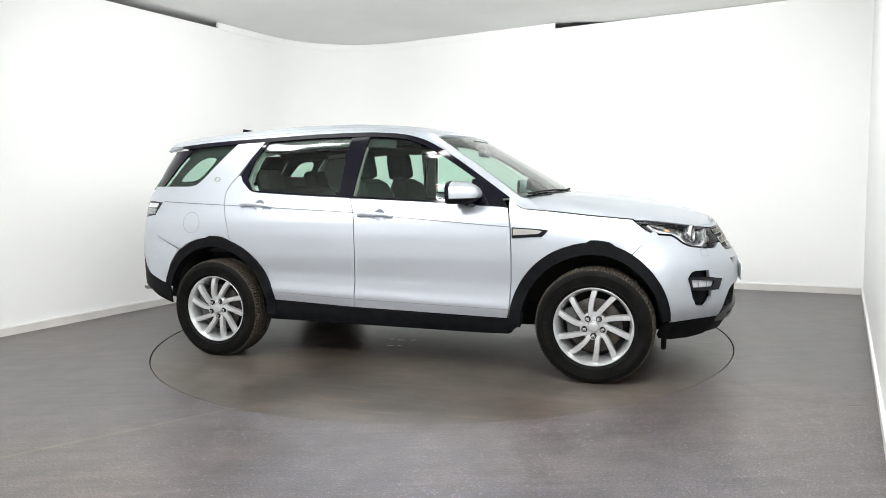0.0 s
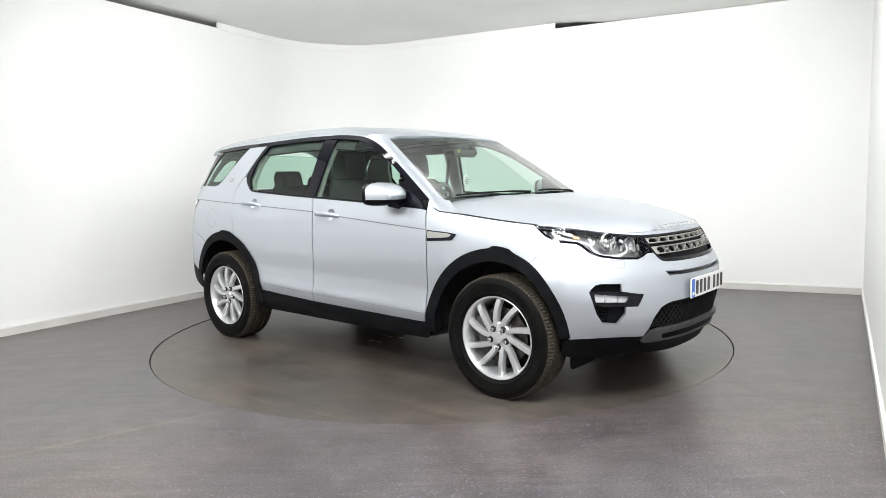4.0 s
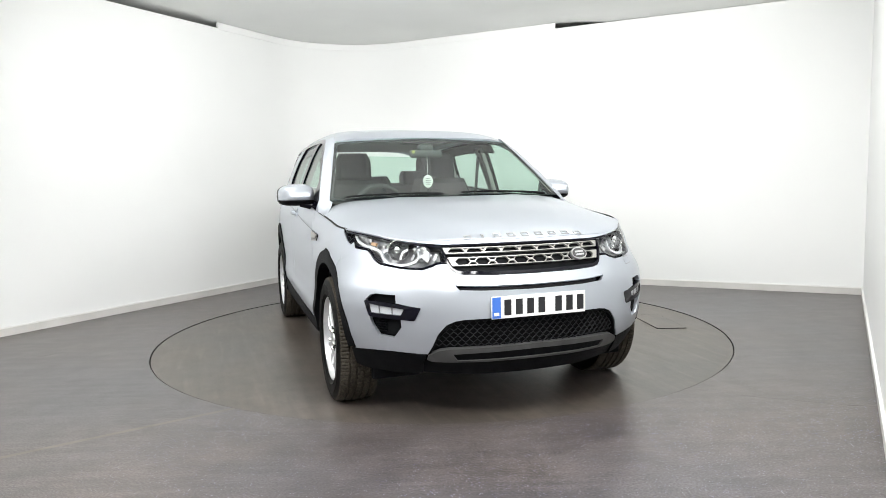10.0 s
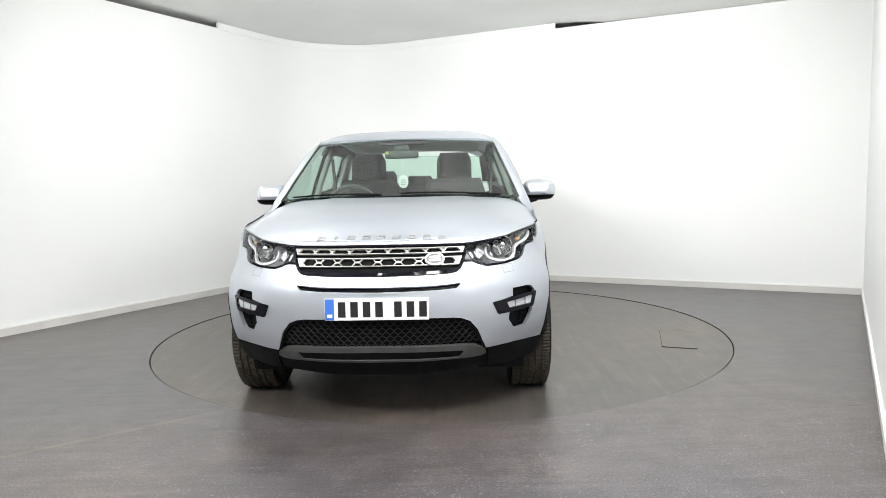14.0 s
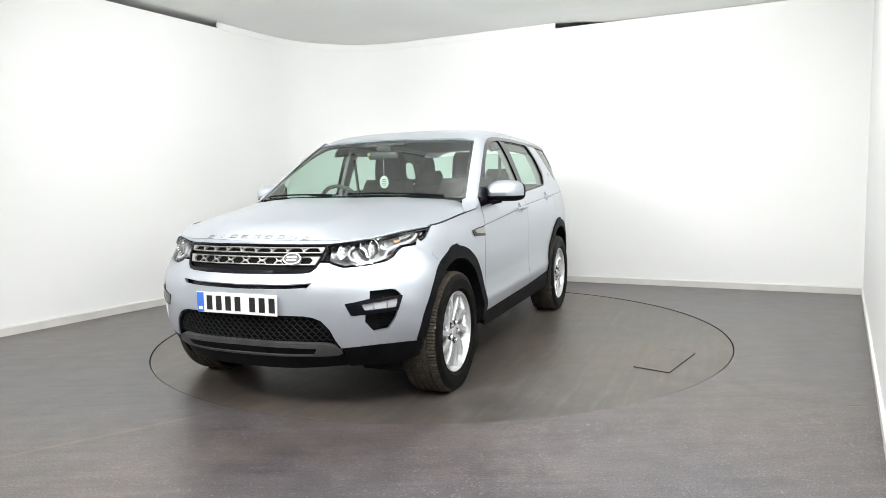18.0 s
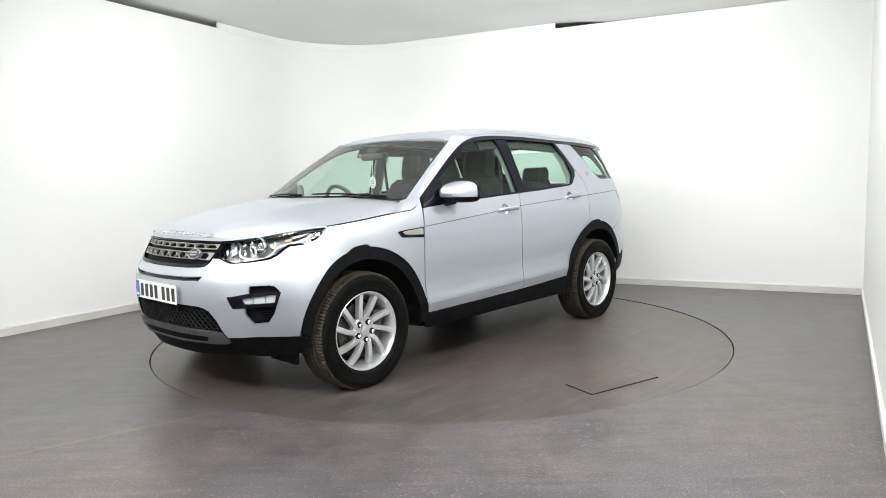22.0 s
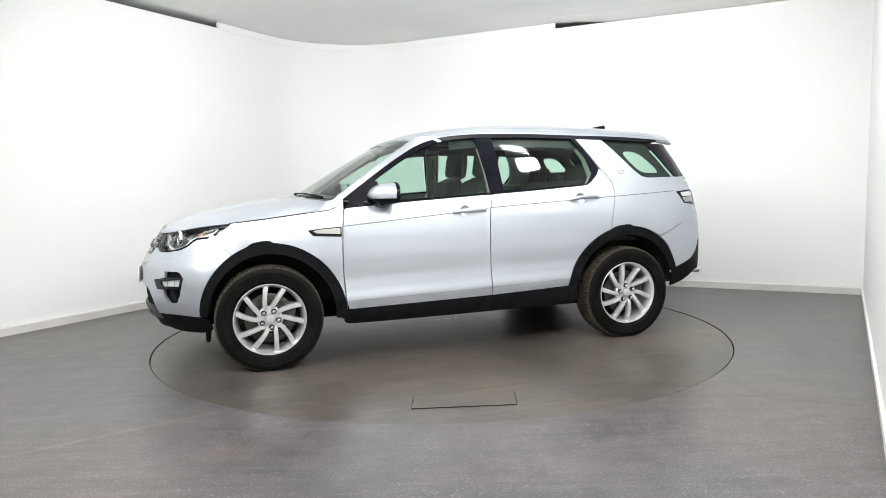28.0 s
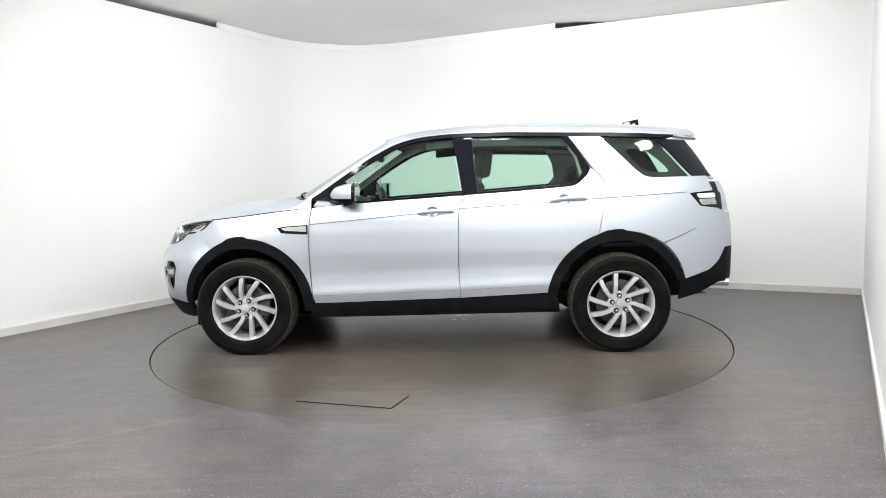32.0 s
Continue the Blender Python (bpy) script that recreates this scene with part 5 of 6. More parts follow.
# raised silver letter-sized shapes on the bonnet's nose
for i in range(9):
    y0 = 0.010 + 0.0787 * (i - 4)
    wide = 0.014 if i == 1 else 0.042
    P, N = field(hood_h)(np.array([2.058 - 0.12 * y0 * y0]), np.array([y0]))
    n = Vector(N[0])
    t = Vector((0, 1, 0))
    m = Matrix.Translation(Vector(P[0]) + n * 0.002) @ Matrix((t, n.cross(t) * -1, n)).transposed().to_4x4()
    bm = bmesh.new()
    for w, d, cx, cy in ((wide, 0.006, 0, 0.0125), (wide, 0.006, 0, -0.0125), (0.006, 0.031, wide / 2 - 0.003, 0), (0.006, 0.031, 0.003 - wide / 2, 0)):
        q = block((w, d, 0.005), (cx, cy, 0), 0.001, 1)
        me = bpy.data.meshes.new("tmp")
        q.to_mesh(me)
        q.free()
        bm.from_mesh(me)
        bpy.data.meshes.remove(me)
    bmesh.ops.transform(bm, matrix=m, verts=bm.verts)
    part("bonnet_emblem", bm, M_EMBLEM, car, "small raised silver emblem shape")

# the bonnet's turned-down front lip
lip_v, lip_f = [], []
lip_s = np.linspace(-1.23, 1.23, 61)
lip_top = place(lip_s, LAMP_TOP(np.abs(lip_s)) + 0.002)
lip_low = place(lip_s, LAMP_TOP(np.abs(lip_s)) - 0.001)
for i in range(61):
    x0, y0 = lip_top[i, 0] - 0.012, lip_top[i, 1] * 0.99
    lip_v += [(x0, y0, float(hood_h(x0, y0)) + 0.0008), tuple(lip_top[i]), tuple(lip_low[i])]
for i in range(60):
    for j in range(2):
        a = i * 3 + j
        lip_f.append((a, a + 1, a + 4, a + 3))
lip_bm = from_data(lip_v, lip_f)
bmesh.ops.recalc_face_normals(lip_bm, faces=lip_bm.faces)
part("bonnet_lip", lip_bm, M_PAINT, bonnet)

# number plate with plain bars
plate = part("number_plate", block((0.008, 0.52, 0.111), (2.243, 0, 0.6235), 0.002, 1), M_WHITE, car, "white plate with blue end band and black bars")
part("plate_band", block((0.004, 0.045, 0.105), (2.2460, -0.2345, 0.6235)), M_BLUE, plate)
part("band_mark", block((0.003, 0.026, 0.016), (2.2475, -0.2345, 0.592)), M_WHITE, plate)
for i, y0 in enumerate((-0.172, -0.110, -0.048, 0.014, 0.108, 0.170, 0.232)):
    part("plate_bar", block((0.003, 0.038, 0.078), (2.2465, y0 - 0.002, 0.6225), 0.001, 1), M_INK, plate)
# ---------------------------------------------------------------- wheels
def tyre_mesh():
    prof = [(0.236, -0.098), (0.262, -0.110), (0.300, -0.117), (0.332, -0.113), (0.348, -0.104), (0.349, 0.104), (0.342, 0.108), (0.332, 0.113), (0.318, 0.1165), (0.3165, 0.1185), (0.312, 0.1185), (0.3105, 0.117), (0.285, 0.1175),
            (0.268, 0.114), (0.266, 0.116), (0.262, 0.116), (0.258, 0.110), (0.246, 0.102), (0.236, 0.096)]
    return settle_tyre(lathe(prof, 72))


def settle_tyre(bm):
    """The tyre stands flattened on the floor and bulges a little there."""
    for v in bm.verts:
        if v.co.z < -0.22:
            k = min(1.0, (-0.22 - v.co.z) / 0.13)
            v.co.y *= 1 + 0.03 * k
        if v.co.z < -HUB + 0.001:
            v.co.z = -HUB + 0.001
    return bm


def tread_mesh():
    """Ribs and grooves, with cut shoulder blocks."""
    n = 336
    ribs = [(-0.106, 0.346, 0), (-0.102, 0.354, 1), (-0.090, 0.3595, 1), (-0.064, 0.362, 1), (-0.062, 0.353, 0), (-0.054, 0.353, 0), (-0.052, 0.3625, 0), (-0.026, 0.363, 0), (-0.024, 0.354, 0), (-0.015, 0.354, 0), (-0.013, 0.363, 0),
            (0.013, 0.363, 0), (0.015, 0.354, 0), (0.024, 0.354, 0), (0.026, 0.363, 0), (0.052, 0.3625, 0), (0.054, 0.353, 0), (0.062, 0.353, 0), (0.064, 0.362, 1), (0.090, 0.3595, 1), (0.102, 0.354, 1), (0.106, 0.346, 0)]
    verts, faces = [], []
    k = len(ribs)
    for i in range(n):
        a = 2 * math.pi * i / n
        for y, r, cut in ribs:
            q = r - (0.006 if cut and i % 3 == 0 else 0.0) - (0.004 if not cut and r > 0.36 and (i + int(y * 200)) % 4 == 0 else 0)
            verts.append((q * math.cos(a), y, q * math.sin(a)))
    for i in range(n):
        j = (i + 1) % n
        for q in range(k - 1):
            faces.append((i * k + q, i * k + q + 1, j * k + q + 1, j * k + q))
    return settle_tyre(from_data(verts, faces))


def mesh_of(name, bm, mat, smooth=True, angle=38):
    me = bpy.data.meshes.new(name)
    bm.to_mesh(me)
    bm.free()
    if smooth:
        me.polygons.foreach_set("use_smooth", [True] * len(me.polygons))
        me.set_sharp_from_angle(angle=radians(angle))
    me.materials.append(mat)
    return me


def spoke_bm(line, w0, w1):
    """A bent spoke with a rounded face, along (radius, degrees) stations seen from outside."""
    sec = [(-1.0, -0.036), (-1.0, -0.008), (-0.80, 0.0), (-0.4, 0.0005), (0.4, 0.0005), (0.80, 0.0), (1.0, -0.008), (1.0, -0.036)]
    pts = [Vector((-r * math.cos(radians(a)), r * math.sin(radians(a)))) for r, a in line]
    fine = []
    m = len(pts)
    for i in range(m - 1):
        p0, p1, p2, p3 = pts[max(i - 1, 0)], pts[i], pts[i + 1], pts[min(i + 2, m - 1)]
        for q in range(4):
            t = q / 4
            fine.append(0.5 * ((2 * p1) + (p2 - p0) * t + (2 * p0 - 5 * p1 + 4 * p2 - p3) * t * t + (3 * p1 - p0 - 3 * p2 + p3) * t ** 3))
    fine.append(pts[-1])
    verts, faces = [], []
    k = len(sec)
    for i, p in enumerate(fine):
        d = (fine[min(i + 1, len(fine) - 1)] - fine[max(i - 1, 0)]).normalized()
        side = Vector((-d.y, d.x))
        f = i / (len(fine) - 1)
        w = (w0 + (w1 - w0) * f) / 2
        dish = 0.080 + 0.010 * math.sin(f * math.pi * 0.9) - 0.004 * f
        for a, h in sec:
            q = p + side * (a * w)
            verts.append((q.x, dish + h, q.y))
    for i in range(len(fine) - 1):
        for q in range(k - 1):
            faces.append((i * k + q, i * k + q + 1, i * k + k + q + 1, i * k + k + q))
    faces += [tuple(range(k)), tuple(reversed(range((len(fine) - 1) * k, len(fine) * k)))]
    bm = from_data(verts, faces)
    bmesh.ops.recalc_face_normals(bm, faces=bm.faces)
    return bm


ME_TYRE = mesh_of("tyre", tyre_mesh(), M_RUBBER)
ME_TREAD = mesh_of("tread", tread_mesh(), M_TREAD, angle=25)
ME_RIM = mesh_of("rim", lathe([(0.236, 0.092), (0.241, 0.099), (0.2425, 0.103), (0.240, 0.105), (0.235, 0.104), (0.229, 0.094), (0.222, 0.078), (0.214, 0.045), (0.207, -0.02), (0.205, -0.085), (0.225, -0.095)], 72), M_ALLOY)
ME_WELL = mesh_of("rim_back", lathe([(0.206, -0.06), (0.10, -0.062), (0.02, -0.06)], 40), M_LINER_BLACK)
ME_HUB = mesh_of("hub", lathe([(0.086, 0.035), (0.086, 0.066), (0.078, 0.074), (0.050, 0.077), (0.036, 0.078), (0.034, 0.072), (0.001, 0.072)], 40), M_ALLOY)
ME_CAP = mesh_of("hub_cap", lathe([(0.0335, 0.070), (0.0335, 0.084), (0.030, 0.0885), (0.018, 0.0905), (0.0005, 0.091)], 32), M_ALLOY)
ME_NUT = mesh_of("wheel_nut", lathe([(0.0125, 0.0), (0.0125, 0.018), (0.0095, 0.023), (0.0005, 0.024)], 6), M_CHROME, angle=20)
# raised black disc round each nut, coloured as the shade of its recess
ME_SEAT_RING = mesh_of("nut_recess_shade", lathe([(0.0185, -0.008), (0.0185, 0.0), (0.0170, 0.0015), (0.0005, 0.0017)], 20), M_LINER_BLACK)
ME_DISC = mesh_of("brake_disc", lathe([(0.168, 0.022), (0.168, 0.030), (0.166, 0.031), (0.105, 0.031), (0.100, 0.040), (0.075, 0.042)], 48), M_STEEL)
cal = block((0.075, 0.05, 0.17), (0, 0, 0), 0.015, 2)
ME_CAL = mesh_of("brake_caliper", cal, M_SKID)
SP_A = mesh_of("spoke", spoke_bm([(0.062, 23), (0.10, 12.5), (0.145, 6.4), (0.19, 3), (0.231, 0.5)], 0.030, 0.036), M_ALLOY)
SP_B = mesh_of("spoke", spoke_bm([(0.062, 49), (0.095, 46), (0.125, 42.2), (0.165, 37.8), (0.20, 34.6), (0.231, 32)], 0.030, 0.036), M_ALLOY)


def sidewall_mark(r0, r1, a0, a1):
    verts, faces = [], []
    n = 6
    for i in range(n + 1):
        a = radians(a0 + (a1 - a0) * i / n)
        for r in (r0, r1):
            y = float(np.interp(r, [0.268, 0.285, 0.3105, 0.32], [0.114, 0.1175, 0.117, 0.1165]))
            verts.append((r * math.cos(a), y + 0.0016, r * math.sin(a)))
    for i in range(n):
        faces.append((2 * i, 2 * i + 1, 2 * i + 3, 2 * i + 2))
    bm = from_data(verts, faces)
    bmesh.ops.recalc_face_normals(bm, faces=bm.faces)
    return bm


M_MARK = material("worn_raised_rubber", (0.008, 0.0077, 0.0075), 0.6, Specular_IOR_Level=0.1)
MARKS = [mesh_of("sidewall_mark", sidewall_mark(0.280, 0.302, a0 + k * 6.2, a0 + k * 6.2 + 4.4), M_MARK) for a0, c in ((196, 7), (330, 6)) for k in range(c)]


def make_wheel(x, y, first, caliper_x):
    right = y < 0
    hub = part("wheel", ME_RIM, None, car, "silver ten-spoke alloy wheel with black tyre", at=pose(x, y, HUB, 0, 0, 180 if right else 0))
    part("tyre", ME_TYRE, None, hub, "black rubber tyre")
    part("tread", ME_TREAD, None, hub, "dusty brown tyre tread")
    for mk in MARKS:
        part("sidewall_mark", mk, None, hub)
    part("rim_back", ME_WELL, None, hub)
    part("hub", ME_HUB, None, hub)
    part("hub_cap", ME_CAP, None, hub)
    part("brake_disc", ME_DISC, None, hub, "brown-grey steel brake disc")
    part("brake_caliper", ME_CAL, None, hub, at=pose(caliper_x * (-1 if right else 1), 0.025, 0.02, 0, 8 * (1 if right else -1), 0))
    for i in range(5):
        g = first + 72 * i
        turn = Matrix.Rotation(radians(g), 4, "Y")
        part("spoke", SP_A, None, hub, at=turn)
        part("spoke", SP_B, None, hub, at=turn)
        a = radians(g)
        c = (-0.0575 * math.cos(a), 0.0, 0.0575 * math.sin(a))
        part("wheel_nut", ME_NUT, None, hub, "steel wheel nut", at=pose(c[0], 0.077, c[2]))
        part("nut_recess_shade", ME_SEAT_RING, None, hub, at=pose(c[0], 0.0825, c[2]))
    return hub


make_wheel(1.370, 0.812, 62, -0.135)
make_wheel(1.370, -0.812, 55, -0.135)
make_wheel(-1.370, 0.817, 25, -0.135)
make_wheel(-1.370, -0.817, 61, -0.135)
# ---------------------------------------------------------------- mirrors, handles, vents, wipers, aerial
def mirror_shell():
    """The door mirror's housing: rounded ahead, cut flat behind."""
    n, m = 20, 12
    verts, faces = [], []
    for i in range(m + 1):
        f = i / m
        # from the glass side (rear) to the rounded front
        sx = 0.499 + 0.185 * f
        k = math.sqrt(max(0.0, 1 - (max(0.0, f - 0.12) / 0.885) ** 2.3))
        for j in range(n):
            a = 2 * math.pi * j / n
            c, s = math.cos(a), math.sin(a)
            e = 0.55
            cy = math.copysign(abs(c) ** e, c) * (0.118 - 0.012 * f)
            cz = math.copysign(abs(s) ** e, s) * 0.069
            yy = 0.990 + cy * (0.45 + 0.55 * k) - 0.03 * f
            top = 1.0 - 0.20 * max(0.0, (yy - 1.02) / 0.09)
            zz = 1.174 + (cz * 1.14 * top if cz > 0 else cz) * max(k, 0.02) - 0.006 * f
            verts.append((sx, yy, zz))
    for i in range(m):
        for j in range(n):
            w = (j + 1) % n
            faces.append((i * n + j, i * n + w, i * n + n + w, i * n + n + j))
    faces.append(tuple(range(n)))
    faces.append(tuple(reversed(range(m * n, m * n + n))))
    bm = from_data(verts, faces)
    bmesh.ops.recalc_face_normals(bm, faces=bm.faces)
    return bm


def split(bm, axis, at, keep_upper):
    """The part of a closed shell on one side of a plane across x or z, closed again."""
    spot, way = ((at, 0, 0), (1, 0, 0)) if axis == "x" else ((0, 0, at), (0, 0, 1))
    bmesh.ops.bisect_plane(bm, geom=bm.verts[:] + bm.edges[:] + bm.faces[:], plane_co=spot, plane_no=way, clear_inner=keep_upper, clear_outer=not keep_upper)
    es = [e for e in bm.edges if e.is_boundary]
    if es:
        bmesh.ops.edgeloop_fill(bm, edges=es)
    return bm


for sgn in (1, -1):
    fl = (lambda b: b) if sgn > 0 else flip_y
    mirror = part("door_mirror", fl(split(split(mirror_shell(), "x", 0.524, True), "z", 1.144, True)), M_PAINT, car, "silver door mirror with black lower shell")
    part("mirror_base", fl(split(split(mirror_shell(), "x", 0.524, True), "z", 1.141, False)), M_CLAD, mirror, "black plastic lower shell")
    part("mirror_rim", fl(split(mirror_shell(), "x", 0.521, False)), M_BLACK_GLOSS, mirror, "gloss black rim round the mirror glass")
    arm = tube([(0.615, 0.86, 1.100), (0.610, 0.90, 1.106), (0.595, 0.96, 1.120)], [0.030, 0.026, 0.024], 10)
    part("mirror_arm", fl(arm), M_BLACK_GLOSS, mirror)
    part("mirror_foot", fl(block((0.13, 0.03, 0.05), (0.655, 0.875, 1.105), 0.012)), M_BLACK_GLOSS, mirror)
    g = block((0.004, 0.19, 0.10), (0.4965, 0.985, 1.174), 0.0)
    part("mirror_glass", fl(g), M_CHROME, mirror, "mirror glass")

    for hx, hz, tilt in ((-0.055, 1.030, -0.043), (-1.000, 1.099, -0.058)):
        # dished cup behind the grip
        cp, cn = body(np.array([side_s(hx + 0.028)]), np.array([hz + 0.006]))
        bowl_bm = lathe([(max(0.0435 * math.cos(a), 0.0004), -0.026 * math.sin(a)) for a in np.linspace(0, math.pi / 2, 7)], 24, axis="z")
        bmesh.ops.transform(bowl_bm, matrix=Matrix.Translation(cp[0]) @ Vector(cn[0]).to_track_quat("Z", "Y").to_matrix().to_4x4(), verts=bowl_bm.verts)
        part("handle_cup", fl(bowl_bm), M_PAINT, car)
        P, N = body(np.array([side_s(hx + dx) for dx in np.linspace(0.128, -0.128, 11)]), np.array([hz + tilt * dx / 1.0 * 1.0 for dx in np.linspace(0.128, -0.128, 11)]))
        verts, faces = [], []
        n = 10
        for i in range(11):
            f = i / 10
            out = 0.008 + 0.032 * math.sin(math.pi * f) ** 0.6
            ry, rz = 0.011, 0.0165 - 0.004 * abs(f - 0.5) * 2
            for j in range(n):
                a = 2 * math.pi * j / n
                q = Vector(P[i]) + Vector(N[i]) * (out + ry * math.cos(a)) + Vector((0, 0, 1)) * (rz * math.sin(a))
                verts.append(q)
        for i in range(10):
            for j in range(n):
                w = (j + 1) % n
                faces.append((i * n + j, i * n + w, i * n + n + w, i * n + n + j))
        faces += [tuple(range(n)), tuple(reversed(range(10 * n, 11 * n)))]
        hb = from_data(verts, faces)
        bmesh.ops.recalc_face_normals(hb, faces=hb.faces)
        part("door_handle", fl(hb), M_PAINT, car, "silver door handle")

    # side vent behind the front wing
    v_out = flank(rounded([(1.102, 0.938), (1.068, 0.900), (0.876, 0.889), (0.875, 0.957), (1.030, 0.947)], 0.006, 3))
    v_in = flank(rounded([(1.066, 0.933), (1.042, 0.917), (0.884, 0.908), (0.883, 0.950), (1.030, 0.941)], 0.004, 3))
    vent = part("side_vent", fl(skin(v_out, body, step=0.03, lift=0.006, thick=0.012)), M_BLACK_GLOSS, car, "black side vent with silver blade")
    part("vent_blade", fl(skin(v_in, body, step=0.03, lift=0.010, thick=0.006)), M_SATIN, vent)
    # round pillar emblem, plain
    em = skin([(side_s(-1.374) + 0.026 * math.cos(2 * math.pi * i / 24), 1.298 + 0.018 * math.sin(2 * math.pi * i / 24)) for i in range(24)], body, step=0.02, lift=0.004, thick=0.006,
              holes=[[(side_s(-1.374) + 0.019 * math.cos(2 * math.pi * i / 24), 1.298 + 0.012 * math.sin(2 * math.pi * i / 24)) for i in range(24)]])
    part("pillar_emblem", fl(em), M_SATIN, car, "small round silver pillar emblem")
    # shoulder crease: a fine flat strip along the doors, coloured as its shade
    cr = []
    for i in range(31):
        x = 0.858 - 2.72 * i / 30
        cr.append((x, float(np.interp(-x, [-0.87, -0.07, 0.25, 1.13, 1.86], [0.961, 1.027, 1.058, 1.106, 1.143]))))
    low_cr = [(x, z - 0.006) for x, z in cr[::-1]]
    # lower door crease: thin grey strip that paints the shade along its edge
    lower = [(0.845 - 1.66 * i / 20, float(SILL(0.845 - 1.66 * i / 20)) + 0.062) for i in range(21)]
    part("lower_crease_shade", fl(skin(flank(lower + [(x, z - 0.003) for x, z in lower[::-1]]), body, step=0.02, lift=0.0025, thick=0.0)), M_SEAM_CREASE, car)
    part("shoulder_crease_shade", fl(skin(flank(cr + low_cr), body, step=0.02, lift=0.0032, thick=0.0)), M_CREASE_SHADE, car)

# fuel flap, on the right flank
ff = [(side_s(-1.556) + 0.078 * math.cos(2 * math.pi * i / 36), 0.985 + 0.078 * math.sin(2 * math.pi * i / 36)) for i in range(36)]
ring2 = [(side_s(-1.556) + 0.074 * math.cos(2 * math.pi * i / 36), 0.985 + 0.074 * math.sin(2 * math.pi * i / 36)) for i in range(36)]
part("fuel_flap", flip_y(skin(ff, body, step=0.03, lift=0.0016, thick=0.0, holes=[ring2])), M_SEAM_CREASE, car, "thin round seam of the fuel flap")

# wipers
def wiper(x0, y0, x1, y1):
    line = []
    for i in range(9):
        f = i / 8
        u = (y0 + (y1 - y0) * f) / 0.80
        P, N = screen(np.array([u]), np.array([0.004 + 0.026 * math.sin(math.pi * f * 0.8)]))
        line.append(tuple(P[0] + N[0] * 0.010))
    return tube(line, [0.009] * 3 + [0.006] * 6, 6)


part("wiper", wiper(0, 0.66, 0, 0.02), M_CLAD, car, "black wiper resting at the base of the windscreen")
part("wiper", wiper(0, -0.10, 0, -0.70), M_CLAD, car, "black wiper resting at the base of the windscreen")
# roof aerial
fin = from_data([(-1.545, 0.022, 1.638), (-1.545, -0.022, 1.638), (-1.71, -0.03, 1.628), (-1.71, 0.03, 1.628), (-1.575, 0.006, 1.712), (-1.575, -0.006, 1.712), (-1.70, -0.008, 1.735), (-1.70, 0.008, 1.735)],
                [(0, 1, 5, 4), (1, 2, 6, 5), (2, 3, 7, 6), (3, 0, 4, 7), (4, 5, 6, 7), (3, 2, 1, 0)])
bmesh.ops.bevel(fin, geom=fin.edges, offset=0.006, segments=2, affect="EDGES", profile=0.5)
part("roof_aerial", fin, M_BLACK_GLOSS, car, "black fin-shaped roof aerial")
# exhaust tips
for sgn in (1, -1):
    part("exhaust_tip", tube([(-2.05, 0.66 * sgn, 0.470), (-2.21, 0.68 * sgn, 0.468)], 0.032, 14), M_CHROME, car, "chrome exhaust tip")

# floor pan closes the body underneath
pan = from_data([(x, y, z) for x, y, z in ((1.95, 0.55, 0.28), (1.95, -0.55, 0.28), (-2.1, -0.55, 0.36), (-2.1, 0.55, 0.36), (0.85, 0.55, 0.27), (0.85, 0.86, 0.285), (-0.90, 0.86, 0.30), (-0.90, 0.55, 0.29),
                                        (0.85, -0.55, 0.27), (0.85, -0.86, 0.285), (-0.90, -0.86, 0.30), (-0.90, -0.55, 0.29))],
                [(0, 1, 8, 4), (4, 8, 11, 7), (7, 11, 2, 3), (4, 7, 6, 5), (8, 9, 10, 11)])
part("underbody", pan, M_LINER_BLACK, car)
for x in (1.37, -1.37):
    part("axle", tube([(x, -0.75, 0.34), (x, 0.75, 0.34)], 0.04, 10), M_LINER_BLACK, car)

# ---------------------------------------------------------------- cabin
inner_line = flank([(0.84, 1.06), (0.84, 0.40), (-0.85, 0.44), (-0.92, 0.90), (-1.20, 1.08), (-1.98, 1.10), (-1.98, 1.235), (-1.10, 1.18), (-1.0, 1.17), (0.40, 1.085)])
pair("door_lining", skin(inner_line, body, step=0.06, thick=0, lift=-0.055), M_DASH)
# pale headlining and inner pillars
head_half = [(0.30, 0.0), (0.28, 0.55), (0.10, 0.60), (-1.70, 0.58), (-1.85, 0.5), (-1.90, 0.0)]
part("headlining", skin(head_half + [(x, -y) for x, y in head_half[-2:0:-1]], field(lambda x, y: roof_h(x, y) - 0.05), step=0.1, thick=0.0), M_LINER, car, "pale grey cloth headlining")
in_b = flank([(-0.19, 1.56), (-0.225, 1.35), (-0.25, 1.10), (-0.35, 1.10), (-0.335, 1.4), (-0.32, 1.56)])
pair("inner_centre_pillar", skin(in_b, body, step=0.05, lift=-0.03, thick=0.03), M_LINER)
in_a = pillar()
bmesh.ops.delete(in_a, geom=[v for v in in_a.verts if v.co.z < 1.165], context="VERTS")
bmesh.ops.translate(in_a, vec=(-0.008, -0.016, -0.014), verts=in_a.verts)
pair("inner_front_pillar", in_a, M_PILLAR_CLOTH, label="pale cloth-covered inner front pillar")
in_r = flank([(-1.00, 1.56), (-1.075, 1.42), (-1.10, 1.28), (-1.06, 1.22), (-1.42, 1.235), (-1.44, 1.31), (-1.29, 1.48), (-1.25, 1.54)])
pair("inner_rear_pillar", skin(in_r, body, step=0.05, lift=-0.035, thick=0.03), M_LINER)
in_t = edge_line(lambda x: TRIM_Z(x) + 0.0, 0.02, -1.80, 22) + edge_line(lambda x: TRIM_Z(x) - 0.075, -1.75, 0.02, 22)
